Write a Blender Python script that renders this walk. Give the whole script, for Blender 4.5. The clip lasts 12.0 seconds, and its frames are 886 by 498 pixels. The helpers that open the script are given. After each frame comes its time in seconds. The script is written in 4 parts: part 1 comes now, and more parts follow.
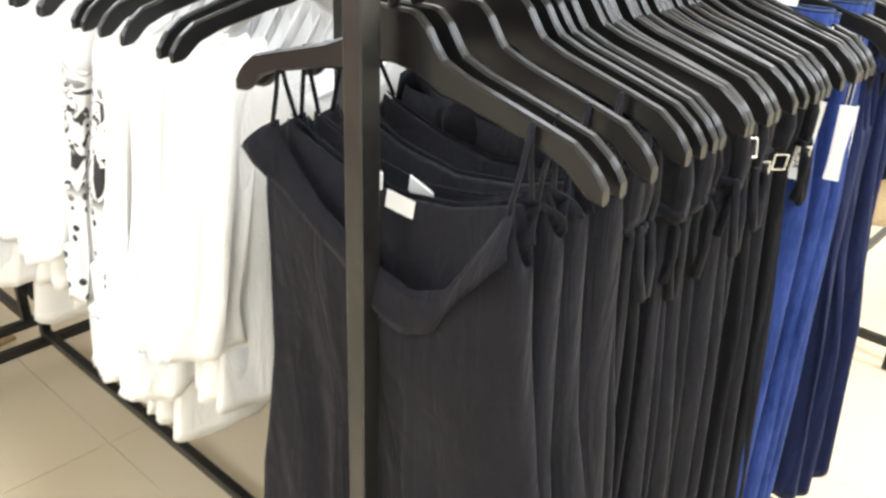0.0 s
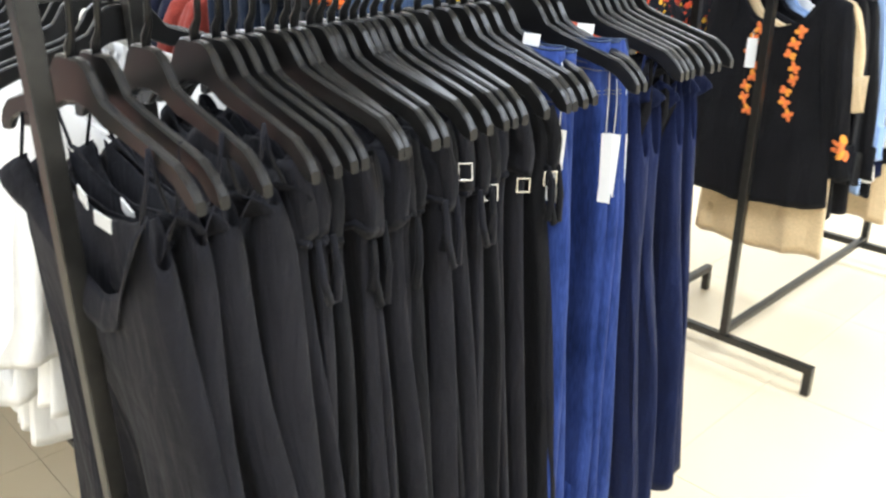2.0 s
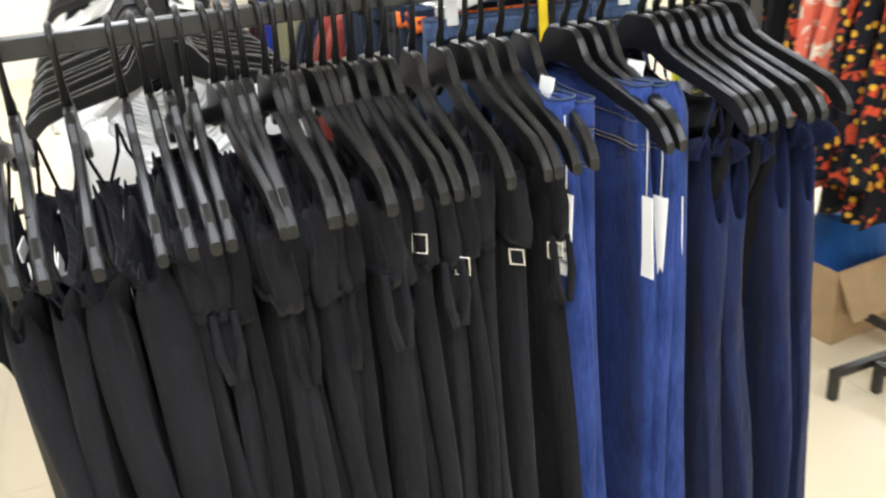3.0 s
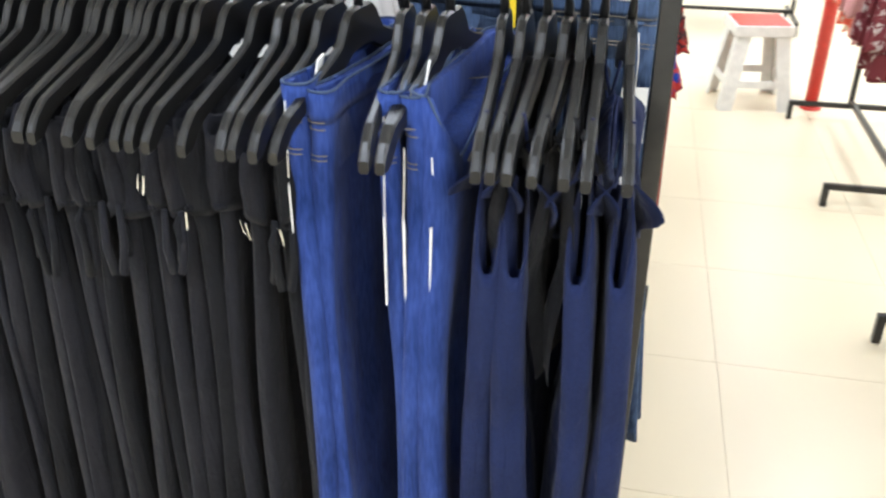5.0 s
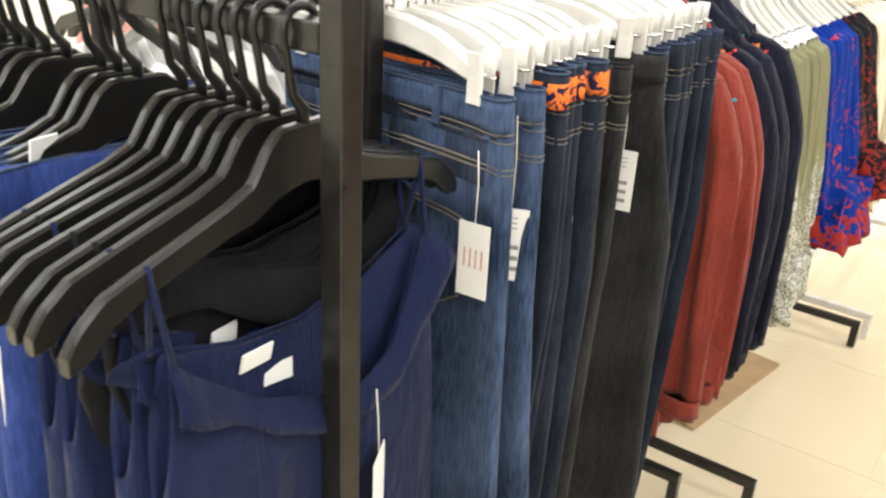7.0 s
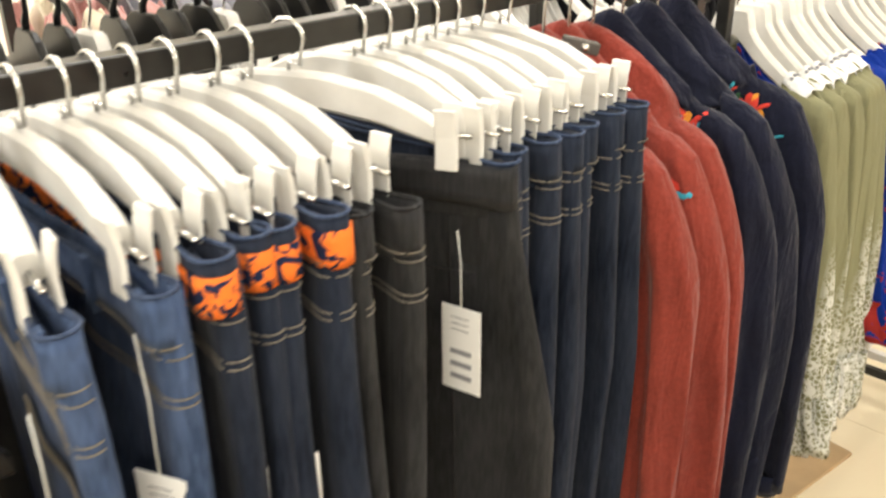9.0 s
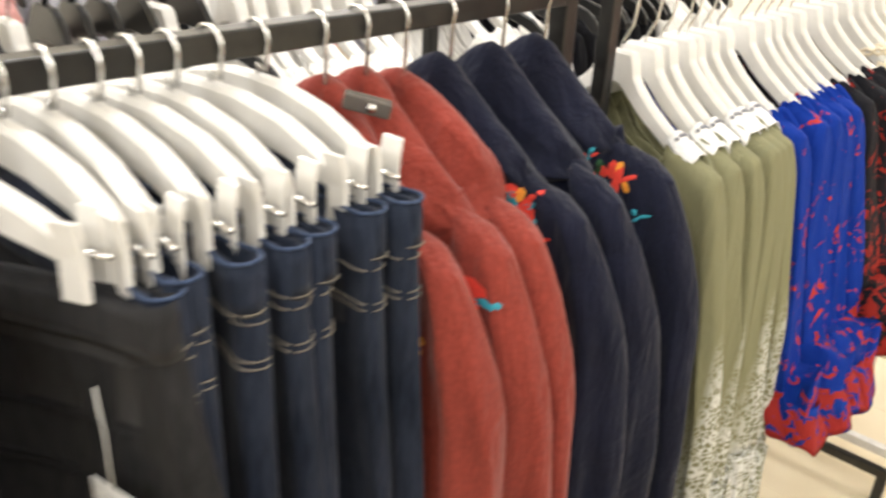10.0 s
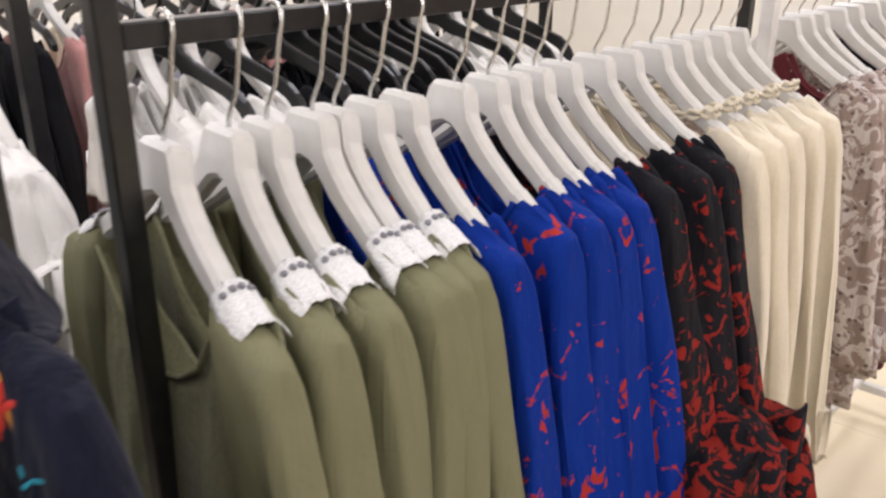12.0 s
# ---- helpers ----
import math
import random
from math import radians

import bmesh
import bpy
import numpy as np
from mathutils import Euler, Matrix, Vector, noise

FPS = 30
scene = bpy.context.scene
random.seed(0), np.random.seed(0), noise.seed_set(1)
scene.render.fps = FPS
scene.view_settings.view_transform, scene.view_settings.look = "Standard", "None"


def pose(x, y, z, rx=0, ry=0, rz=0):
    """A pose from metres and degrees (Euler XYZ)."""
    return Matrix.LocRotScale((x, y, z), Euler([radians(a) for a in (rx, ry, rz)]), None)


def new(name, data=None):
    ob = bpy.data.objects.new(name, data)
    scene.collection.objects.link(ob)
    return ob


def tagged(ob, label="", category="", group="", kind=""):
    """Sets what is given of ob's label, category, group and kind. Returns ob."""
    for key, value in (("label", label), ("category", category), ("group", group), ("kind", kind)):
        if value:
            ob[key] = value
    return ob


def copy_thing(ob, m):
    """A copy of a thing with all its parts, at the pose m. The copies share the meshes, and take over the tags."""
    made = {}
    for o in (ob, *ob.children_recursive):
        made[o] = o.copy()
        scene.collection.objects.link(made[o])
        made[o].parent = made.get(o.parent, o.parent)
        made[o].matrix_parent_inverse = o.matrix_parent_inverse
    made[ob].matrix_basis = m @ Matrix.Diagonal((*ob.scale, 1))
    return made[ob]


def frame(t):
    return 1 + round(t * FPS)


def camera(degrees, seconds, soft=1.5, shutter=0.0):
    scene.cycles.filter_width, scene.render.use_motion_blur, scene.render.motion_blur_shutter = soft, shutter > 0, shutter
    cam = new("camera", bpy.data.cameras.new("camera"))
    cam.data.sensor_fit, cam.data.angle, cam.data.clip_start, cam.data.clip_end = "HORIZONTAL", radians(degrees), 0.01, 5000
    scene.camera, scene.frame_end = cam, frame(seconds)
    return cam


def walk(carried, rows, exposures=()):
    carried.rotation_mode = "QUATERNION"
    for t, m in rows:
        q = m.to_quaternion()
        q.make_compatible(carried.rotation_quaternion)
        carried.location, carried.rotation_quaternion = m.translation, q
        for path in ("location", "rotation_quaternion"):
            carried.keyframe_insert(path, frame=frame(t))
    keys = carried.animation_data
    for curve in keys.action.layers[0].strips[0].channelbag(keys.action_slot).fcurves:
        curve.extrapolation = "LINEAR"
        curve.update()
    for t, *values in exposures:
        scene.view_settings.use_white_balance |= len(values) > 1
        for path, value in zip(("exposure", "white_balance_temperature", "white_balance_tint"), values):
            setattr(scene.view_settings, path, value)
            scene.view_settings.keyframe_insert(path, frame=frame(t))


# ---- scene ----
cam = camera(54.46, 12.0, soft=2.4, shutter=0.4)
PATH = [  # seconds, place, heading, pitch, roll
    (0, -1.638, -0.577, 1.439, -48.12, -26.17, 2.22),
    (0.5, -1.770, -0.724, 1.469, -47.84, -26.84, 1.07),
    (1, -1.742, -0.860, 1.464, -47.18, -25.97, 0.42),
    (1.5, -1.615, -0.963, 1.464, -47.65, -23.99, 1.86),
    (2, -1.438, -0.978, 1.471, -43.61, -23.43, -0.19),
    (2.5, -1.210, -0.976, 1.504, -34.74, -25.21, -2.04),
    (3, -0.927, -1.083, 1.511, -19.71, -24.09, -5.20),
    (4.8, -0.134, -1.073, 1.538, 8.71, -27.50, -0.01),
    (5, -0.046, -1.063, 1.533, 12.50, -28.18, 0.03),
    (5.5, 0.146, -0.937, 1.492, 19.98, -27.50, -0.96),
    (6, 0.306, -0.788, 1.485, 24.35, -25.39, -1.08),
    (6.5, 0.457, -0.625, 1.485, 32.49, -23.12, 1.77),
    (8.5, 0.401, -0.077, 1.498, 39.18, -26.52, 2.77),
    (9, 0.435, 0.116, 1.516, 44.12, -25.00, -0.67),
    (9.5, 0.442, 0.246, 1.520, 45.49, -24.31, -0.82),
    (10, 0.410, 0.447, 1.523, 42.21, -25.40, 2.72),
    (10.5, 0.351, 0.620, 1.515, 36.09, -27.59, 5.76),
    (11, 0.381, 0.773, 1.500, 37.16, -26.25, 3.72),
    (11.5, 0.434, 0.970, 1.487, 40.72, -23.85, 2.51),
    (12, 0.420, 1.129, 1.450, 42.74, -21.38, 0.06),
]
walk(cam, [(t, pose(x, y, z, 0, 0, yaw) @ pose(0, 0, 0, 90 + pitch) @ pose(0, 0, 0, 0, 0, roll)) for t, x, y, z, yaw, pitch, roll in PATH],
     exposures=[(0.0, -0.22, 5560, 10), (1.5, -0.28, 5400, 10), (2.5, -0.46, 5300, 10), (3.0, -0.52, 5550, 10), (5.0, -0.34, 5280, 10), (5.5, -0.32, 5400, 10), (8.5, -0.4, 6300, 10), (9.5, -0.4, 6400, 10), (10.5, -0.6, 5750, 15), (11.5, -0.75, 5730, 18), (12.0, -1.18, 5750, 20)])

# ---- light: ceiling panels of the shop, a little grey in the air outside ----
world = bpy.data.worlds.new("world")
scene.world = world
world.use_nodes = True
world.node_tree.nodes["Background"].inputs[0].default_value = (0.9, 0.95, 1.0, 1)
world.node_tree.nodes["Background"].inputs[1].default_value = 0.1
CEIL = 2.9


def panel_light(x, y, sx, sy, watts, colour=(1.0, 0.955, 0.89)):
    lamp = bpy.data.lights.new("ceiling_panel_light", "AREA")
    lamp.shape, lamp.size, lamp.size_y, lamp.energy, lamp.color = "RECTANGLE", sx, sy, watts, colour
    ob = new("ceiling_panel_light", lamp)
    ob.matrix_world = pose(x, y, CEIL - 0.035)
    return ob


PANELS = [(px, py) for px in (-3.2, -0.9, 1.3, 3.6) for py in (-1.6, 0.9, 3.4, 5.9)]
for px, py in PANELS:
    panel_light(px, py, 0.6, 1.2, {-1.6: 72, 0.9: 34 if abs(px) < 2 else 56}.get(py, 54))

# ---- materials ----
def nodes_of(name):
    m = bpy.data.materials.new(name)
    m.use_nodes = True
    nt = m.node_tree
    return m, nt, nt.nodes["Principled BSDF"]


def add(nt, kind, **values):
    n = nt.nodes.new(kind)
    for k, v in values.items():
        n.inputs[k.replace("_", " ")].default_value = v
    return n


def ramp(nt, fac, stops):
    r = nt.nodes.new("ShaderNodeValToRGB")
    e = r.color_ramp.elements
    while len(e) < len(stops):
        e.new(0.5)
    for el, (p, c) in zip(e, stops):
        el.position, el.color = p, (*c, 1)
    nt.links.new(fac, r.inputs[0])
    return r.outputs[0]


def mixed(nt, fac, a, b):
    m = nt.nodes.new("ShaderNodeMix")
    m.data_type = "RGBA"
    for sock, v in ((m.inputs[0], fac), (m.inputs[6], a), (m.inputs[7], b)):
        if isinstance(v, (int, float)):
            sock.default_value = v
        elif isinstance(v, tuple):
            sock.default_value = (*v, 1)
        else:
            nt.links.new(v, sock)
    return m.outputs[2]


def coords(nt):
    return nt.nodes.new("ShaderNodeTexCoord").outputs["Object"]


def wrinkle(nt, co, normal, amount=0.5, depth=0.012):
    """Soft hanging creases, longer than wide, with small rumples."""
    mp = nt.nodes.new("ShaderNodeMapping")
    mp.inputs["Scale"].default_value = (26, 26, 5)
    mp.inputs["Rotation"].default_value = (0.12, 0.1, 0)
    nt.links.new(co, mp.inputs["Vector"])
    long = add(nt, "ShaderNodeTexNoise", Scale=1.0, Detail=3.0, Distortion=0.6)
    nt.links.new(mp.outputs[0], long.inputs["Vector"])
    small = add(nt, "ShaderNodeTexNoise", Scale=17.0, Detail=4.0, Distortion=0.8)
    nt.links.new(co, small.inputs["Vector"])
    one = add(nt, "ShaderNodeBump", Strength=amount, Distance=depth)
    nt.links.new(long.outputs["Fac"], one.inputs["Height"])
    nt.links.new(normal, one.inputs["Normal"])
    two = add(nt, "ShaderNodeBump", Strength=amount * 0.7, Distance=depth * 0.8)
    nt.links.new(small.outputs["Fac"], two.inputs["Height"])
    nt.links.new(one.outputs[0], two.inputs["Normal"])
    return two.outputs[0]


def fabric(name, colour, vary=0.25, rough=0.9, weave=900, bump=0.25, sheen=0.3, blotch=9.0, creased=0.5):
    """Woven or knitted cloth: base colour with soft wear at two scales and a fine weave."""
    m, nt, b = nodes_of(name)
    co = coords(nt)
    big = add(nt, "ShaderNodeTexNoise", Scale=blotch, Detail=4.0)
    fine = add(nt, "ShaderNodeTexNoise", Scale=float(weave) / 4, Detail=2.0)
    for n in (big, fine):
        nt.links.new(co, n.inputs["Vector"])
    dark, light = tuple(c * (1 - vary) for c in colour), tuple(min(1, c * (1 + vary)) for c in colour)
    base = ramp(nt, big.outputs["Fac"], [(0.3, dark), (0.7, light)])
    base = mixed(nt, 0.25 if vary > 0.06 else 0.06, base, ramp(nt, fine.outputs["Fac"], [(0.35, tuple(c * 0.6 for c in colour)), (0.65, tuple(min(1, c * 1.4) for c in colour))]))
    nt.links.new(base, b.inputs["Base Color"])
    bp = add(nt, "ShaderNodeBump", Strength=bump, Distance=0.001)
    nt.links.new(fine.outputs["Fac"], bp.inputs["Height"])
    nt.links.new(wrinkle(nt, co, bp.outputs[0], creased), b.inputs["Normal"])
    b.inputs["Roughness"].default_value = rough
    b.inputs["Sheen Weight"].default_value = sheen
    b.inputs["Specular IOR Level"].default_value = 0.12
    return m


def denim(name, colour, fade=0.5):
    m, nt, b = nodes_of(name)
    co = coords(nt)
    big = add(nt, "ShaderNodeTexNoise", Scale=5.0, Detail=5.0)
    mp = nt.nodes.new("ShaderNodeMapping")
    mp.inputs["Scale"].default_value = (260, 260, 40)
    nt.links.new(co, mp.inputs["Vector"])
    slub = add(nt, "ShaderNodeTexNoise", Scale=1.0, Detail=2.0)
    nt.links.new(mp.outputs[0], slub.inputs["Vector"])
    nt.links.new(co, big.inputs["Vector"])
    pale = tuple(min(1, c * (1 + fade) + 0.03 * fade) for c in colour)
    base = ramp(nt, big.outputs["Fac"], [(0.36, tuple(c * 0.75 for c in colour)), (0.66, pale)])
    base = mixed(nt, 0.35, base, ramp(nt, slub.outputs["Fac"], [(0.35, tuple(c * 0.5 for c in colour)), (0.65, pale)]))
    nt.links.new(base, b.inputs["Base Color"])
    bp = add(nt, "ShaderNodeBump", Strength=0.35, Distance=0.001)
    nt.links.new(slub.outputs["Fac"], bp.inputs["Height"])
    nt.links.new(wrinkle(nt, co, bp.outputs[0], 0.45), b.inputs["Normal"])
    b.inputs["Roughness"].default_value = 0.85
    b.inputs["Sheen Weight"].default_value = 0.05
    b.inputs["Specular IOR Level"].default_value = 0.12
    return m


def print_cloth(name, ground, motif, scale=16.0, amount=0.52, second=None, second_amount=0.66, low=None, gain=0.17):
    """Printed cloth: blotchy flower motifs on a ground; low: metres below the rail from which the motif grows dense."""
    m, nt, b = nodes_of(name)
    co = coords(nt)
    info = nt.nodes.new("ShaderNodeObjectInfo")
    off = nt.nodes.new("ShaderNodeVectorMath")
    off.operation = "MULTIPLY_ADD"
    nt.links.new(info.outputs["Random"], off.inputs[0])
    off.inputs[1].default_value = (13, 7, 5)
    nt.links.new(co, off.inputs[2])
    n1 = add(nt, "ShaderNodeTexNoise", Scale=scale, Detail=3.0, Roughness=0.6, Distortion=1.2)
    nt.links.new(off.outputs[0], n1.inputs["Vector"])
    f = n1.outputs["Fac"]
    if low:
        sep = nt.nodes.new("ShaderNodeSeparateXYZ")
        nt.links.new(co, sep.inputs[0])
        mr = nt.nodes.new("ShaderNodeMapRange")
        mr.inputs[1].default_value, mr.inputs[2].default_value = low
        mr.inputs[3].default_value, mr.inputs[4].default_value = 0.0, gain
        nt.links.new(sep.outputs[2], mr.inputs[0])
        ad = nt.nodes.new("ShaderNodeMath")
        ad.operation = "ADD"
        nt.links.new(f, ad.inputs[0])
        nt.links.new(mr.outputs[0], ad.inputs[1])
        f = ad.outputs[0]
    base = mixed(nt, ramp(nt, f, [(amount, (0, 0, 0)), (amount + 0.025, (1, 1, 1))]), ground, motif)
    if second:
        n2 = add(nt, "ShaderNodeTexVoronoi", Scale=scale * 1.7)
        nt.links.new(off.outputs[0], n2.inputs["Vector"])
        base = mixed(nt, ramp(nt, n2.outputs["Distance"], [(second_amount, (1, 1, 1)), (second_amount + 0.05, (0, 0, 0))]), base, second)
    nt.links.new(base, b.inputs["Base Color"])
    wv = add(nt, "ShaderNodeTexNoise", Scale=260.0)
    nt.links.new(co, wv.inputs["Vector"])
    bp = add(nt, "ShaderNodeBump", Strength=0.25, Distance=0.001)
    nt.links.new(wv.outputs["Fac"], bp.inputs["Height"])
    nt.links.new(wrinkle(nt, co, bp.outputs[0], 0.75, 0.014), b.inputs["Normal"])
    b.inputs["Roughness"].default_value = 0.8
    b.inputs["Specular IOR Level"].default_value = 0.12
    return m


def crochet(name, ground, thread, strip=None, rise=None, size=46.0):
    """Crochet lace: flower rings and a fine net of pale thread; strip: metres across at which an edging begins; rise: heights over which it thickens."""
    m, nt, b = nodes_of(name)
    co = coords(nt)
    warp = add(nt, "ShaderNodeTexNoise", Scale=14.0, Detail=2.0)
    nt.links.new(co, warp.inputs["Vector"])
    mv = nt.nodes.new("ShaderNodeVectorMath")
    mv.operation = "MULTIPLY_ADD"
    nt.links.new(warp.outputs["Color"], mv.inputs[0])
    mv.inputs[1].default_value = (0.02, 0.02, 0.02)
    nt.links.new(co, mv.inputs[2])
    cell = add(nt, "ShaderNodeTexVoronoi", Scale=size)
    net = add(nt, "ShaderNodeTexVoronoi", Scale=size * 3.1)
    for n in (cell, net):
        nt.links.new(mv.outputs[0], n.inputs["Vector"])
    net.feature = "DISTANCE_TO_EDGE"
    rings = ramp(nt, cell.outputs["Distance"], [(0.0, (1, 1, 1)), (0.06, (1, 1, 1)), (0.10, (0, 0, 0)), (0.20, (0, 0, 0)), (0.24, (1, 1, 1)), (0.38, (1, 1, 1)), (0.43, (0, 0, 0))])
    lines = ramp(nt, net.outputs["Distance"], [(0.07, (1, 1, 1)), (0.12, (0, 0, 0))])
    both = nt.nodes.new("ShaderNodeMath")
    both.operation = "MAXIMUM"
    nt.links.new(rings, both.inputs[0])
    nt.links.new(lines, both.inputs[1])
    fac = both.outputs[0]
    if rise:
        sep = nt.nodes.new("ShaderNodeSeparateXYZ")
        nt.links.new(co, sep.inputs[0])
        side = nt.nodes.new("ShaderNodeMath")
        side.operation = "ABSOLUTE"
        nt.links.new(sep.outputs[0], side.inputs[0])
        masks = []
        for sock, (lo, hi) in ((side.outputs[0], strip), (sep.outputs[2], rise)):
            mr = nt.nodes.new("ShaderNodeMapRange")
            mr.inputs[1].default_value, mr.inputs[2].default_value = lo, hi
            nt.links.new(sock, mr.inputs[0])
            masks.append(mr.outputs[0])
        most = nt.nodes.new("ShaderNodeMath")
        most.operation = "MAXIMUM"
        for k in (0, 1):
            nt.links.new(masks[k], most.inputs[k])
        fac = mixed(nt, most.outputs[0], (0, 0, 0), fac)
    base = mixed(nt, fac, ground, thread)
    nt.links.new(base, b.inputs["Base Color"])
    bp = add(nt, "ShaderNodeBump", Strength=0.6, Distance=0.0015)
    nt.links.new(fac, bp.inputs["Height"])
    nt.links.new(wrinkle(nt, co, bp.outputs[0], 0.6, 0.012), b.inputs["Normal"])
    b.inputs["Roughness"].default_value = 0.85
    b.inputs["Specular IOR Level"].default_value = 0.12
    return m


def dotted(name, ground, ink):
    """White cotton with black polka dots below and dark lace leaves above."""
    m, nt, b = nodes_of(name)
    co = coords(nt)
    cell = add(nt, "ShaderNodeTexVoronoi", Scale=40.0, Randomness=0.55)
    leafy = add(nt, "ShaderNodeTexNoise", Scale=34.0, Detail=3.0, Distortion=1.8)
    for n in (cell, leafy):
        nt.links.new(co, n.inputs["Vector"])
    sep = nt.nodes.new("ShaderNodeSeparateXYZ")
    nt.links.new(co, sep.inputs[0])
    part_way = nt.nodes.new("ShaderNodeMapRange")
    part_way.inputs[1].default_value, part_way.inputs[2].default_value = -0.47, -0.50
    nt.links.new(sep.outputs[2], part_way.inputs[0])
    yoke = nt.nodes.new("ShaderNodeMapRange")
    yoke.inputs[1].default_value, yoke.inputs[2].default_value = -0.26, -0.32
    nt.links.new(sep.outputs[2], yoke.inputs[0])
    dots = ramp(nt, cell.outputs["Distance"], [(0.25, (1, 1, 1)), (0.31, (0, 0, 0))])
    leaves = ramp(nt, leafy.outputs["Fac"], [(0.50, (0, 0, 0)), (0.54, (1, 1, 1))])
    leaves = mixed(nt, yoke.outputs[0], (0, 0, 0), leaves)
    fac = mixed(nt, part_way.outputs[0], leaves, dots)
    nt.links.new(mixed(nt, fac, ground, ink), b.inputs["Base Color"])
    flat = add(nt, "ShaderNodeBump", Strength=0.0, Distance=0.001)
    nt.links.new(wrinkle(nt, co, flat.outputs[0], 0.6, 0.012), b.inputs["Normal"])
    b.inputs["Roughness"].default_value = 0.85
    return m


def solid(name, colour, rough=0.5, metal=0.0, vary=0.12, scale=30.0, bump=0.1):
    m, nt, b = nodes_of(name)
    co = coords(nt)
    n = add(nt, "ShaderNodeTexNoise", Scale=scale, Detail=5.0)
    nt.links.new(co, n.inputs["Vector"])
    base = ramp(nt, n.outputs["Fac"], [(0.3, tuple(c * (1 - vary) for c in colour)), (0.7, tuple(min(1, c * (1 + vary)) for c in colour))])
    nt.links.new(base, b.inputs["Base Color"])
    rr = nt.nodes.new("ShaderNodeMapRange")
    rr.inputs[3].default_value, rr.inputs[4].default_value = rough * 0.8, min(1, rough * 1.2)
    nt.links.new(n.outputs["Fac"], rr.inputs[0])
    nt.links.new(rr.outputs[0], b.inputs["Roughness"])
    bp = add(nt, "ShaderNodeBump", Strength=bump, Distance=0.002)
    nt.links.new(n.outputs["Fac"], bp.inputs["Height"])
    nt.links.new(bp.outputs[0], b.inputs["Normal"])
    b.inputs["Metallic"].default_value = metal
    return m


BLACK_CLOTH = fabric("black_crepe", (0.0108, 0.0106, 0.0135), vary=0.3, sheen=0.04, creased=0.8)
BLACK_CLOTH2 = fabric("black_jersey", (0.0075, 0.0075, 0.009), vary=0.3, sheen=0.03, creased=0.8)
NAVY_CLOTH = fabric("navy_crepe", (0.0085, 0.013, 0.046), vary=0.2, sheen=0.05, creased=0.8)
DENIM_BRIGHT = denim("bright_blue_denim", (0.0085, 0.0245, 0.128), 0.7)
DENIM_MID = denim("washed_blue_denim", (0.0082, 0.0220, 0.057), 2.0)
DENIM_DARK = denim("dark_blue_denim", (0.0048, 0.0092, 0.0215), 0.6)
DENIM_PALE = denim("faded_denim_edge", (0.030, 0.047, 0.092), 0.5)
DENIM_BLACK = denim("black_denim", (0.0135, 0.0135, 0.0145), 0.5)
RED_KNIT = fabric("rust_red_fleece", (0.215, 0.038, 0.026), vary=0.2, sheen=0.12, creased=0.95)
NAVY_KNIT = fabric("dark_navy_fleece", (0.0085, 0.010, 0.022), vary=0.3, sheen=0.08, creased=0.95)
OLIVE = fabric("sage_green_knit", (0.205, 0.20, 0.113), vary=0.12, sheen=0.05, creased=0.8)
LACE = crochet("sage_cloth_with_white_lace", (0.205, 0.20, 0.113), (0.60, 0.60, 0.54), strip=(0.226, 0.240), rise=(-0.56, -0.80), size=34.0)
LACE_WHITE = solid("white_cotton_lace", (0.78, 0.78, 0.76), 0.85, vary=0.16, scale=420, bump=0.5)
WHITE_LACE = crochet("white_crochet_lace", (0.30, 0.30, 0.20), (0.72, 0.72, 0.69), size=38.0)
BLUE_PRINT = print_cloth("royal_blue_red_flower_print", (0.005, 0.028, 0.235), (0.38, 0.032, 0.020), scale=30.0, amount=0.62, low=(-0.35, -0.85), gain=0.13)
BLACK_RED = print_cloth("black_red_flower_print", (0.011, 0.011, 0.014), (0.26, 0.020, 0.013), scale=36.0, amount=0.63, low=(-0.2, -0.80), gain=0.2)
RED_HEM = print_cloth("red_hem_with_blue_flowers", (0.30, 0.026, 0.022), (0.008, 0.035, 0.25), scale=34.0, amount=0.56)
CREAM = fabric("cream_blouse_cloth", (0.76, 0.68, 0.52), vary=0.05, bump=0.1)
WHITE_CLOTH = fabric("white_cotton", (0.86, 0.85, 0.82), vary=0.03, bump=0.08, weave=2400)
PLASTIC_BLACK = solid("black_plastic", (0.0085, 0.0083, 0.008), 0.31, vary=0.2, bump=0.006)
PLASTIC_BLACK.node_tree.nodes["Principled BSDF"].inputs["Specular IOR Level"].default_value = 0.33
PLASTIC_WHITE = solid("white_plastic", (0.70, 0.685, 0.64), 0.35, vary=0.08)
STEEL = solid("chrome_wire", (0.72, 0.72, 0.70), 0.22, 1.0)
IRON = solid("black_painted_steel", (0.012, 0.0115, 0.010), 0.30, vary=0.4, scale=60)
CARD = solid("white_card", (0.82, 0.82, 0.80), 0.6, vary=0.03)
INK = solid("grey_print", (0.25, 0.25, 0.27), 0.7)
STRING = solid("white_string", (0.78, 0.78, 0.74), 0.8)
STITCH = solid("tan_thread", (0.17, 0.15, 0.12), 0.8)
ORANGE = solid("orange_embroidery", (0.80, 0.20, 0.04), 0.8, scale=90)
FLOOR_M = solid("cream_floor_tile", (0.77, 0.67, 0.47), 0.34, vary=0.015, scale=3, bump=0.03)
WALL_M = solid("white_wall_paint", (0.80, 0.78, 0.72), 0.8, vary=0.03, scale=5)
CEIL_M = solid("white_ceiling_board", (0.80, 0.79, 0.76), 0.9, vary=0.03, scale=5)

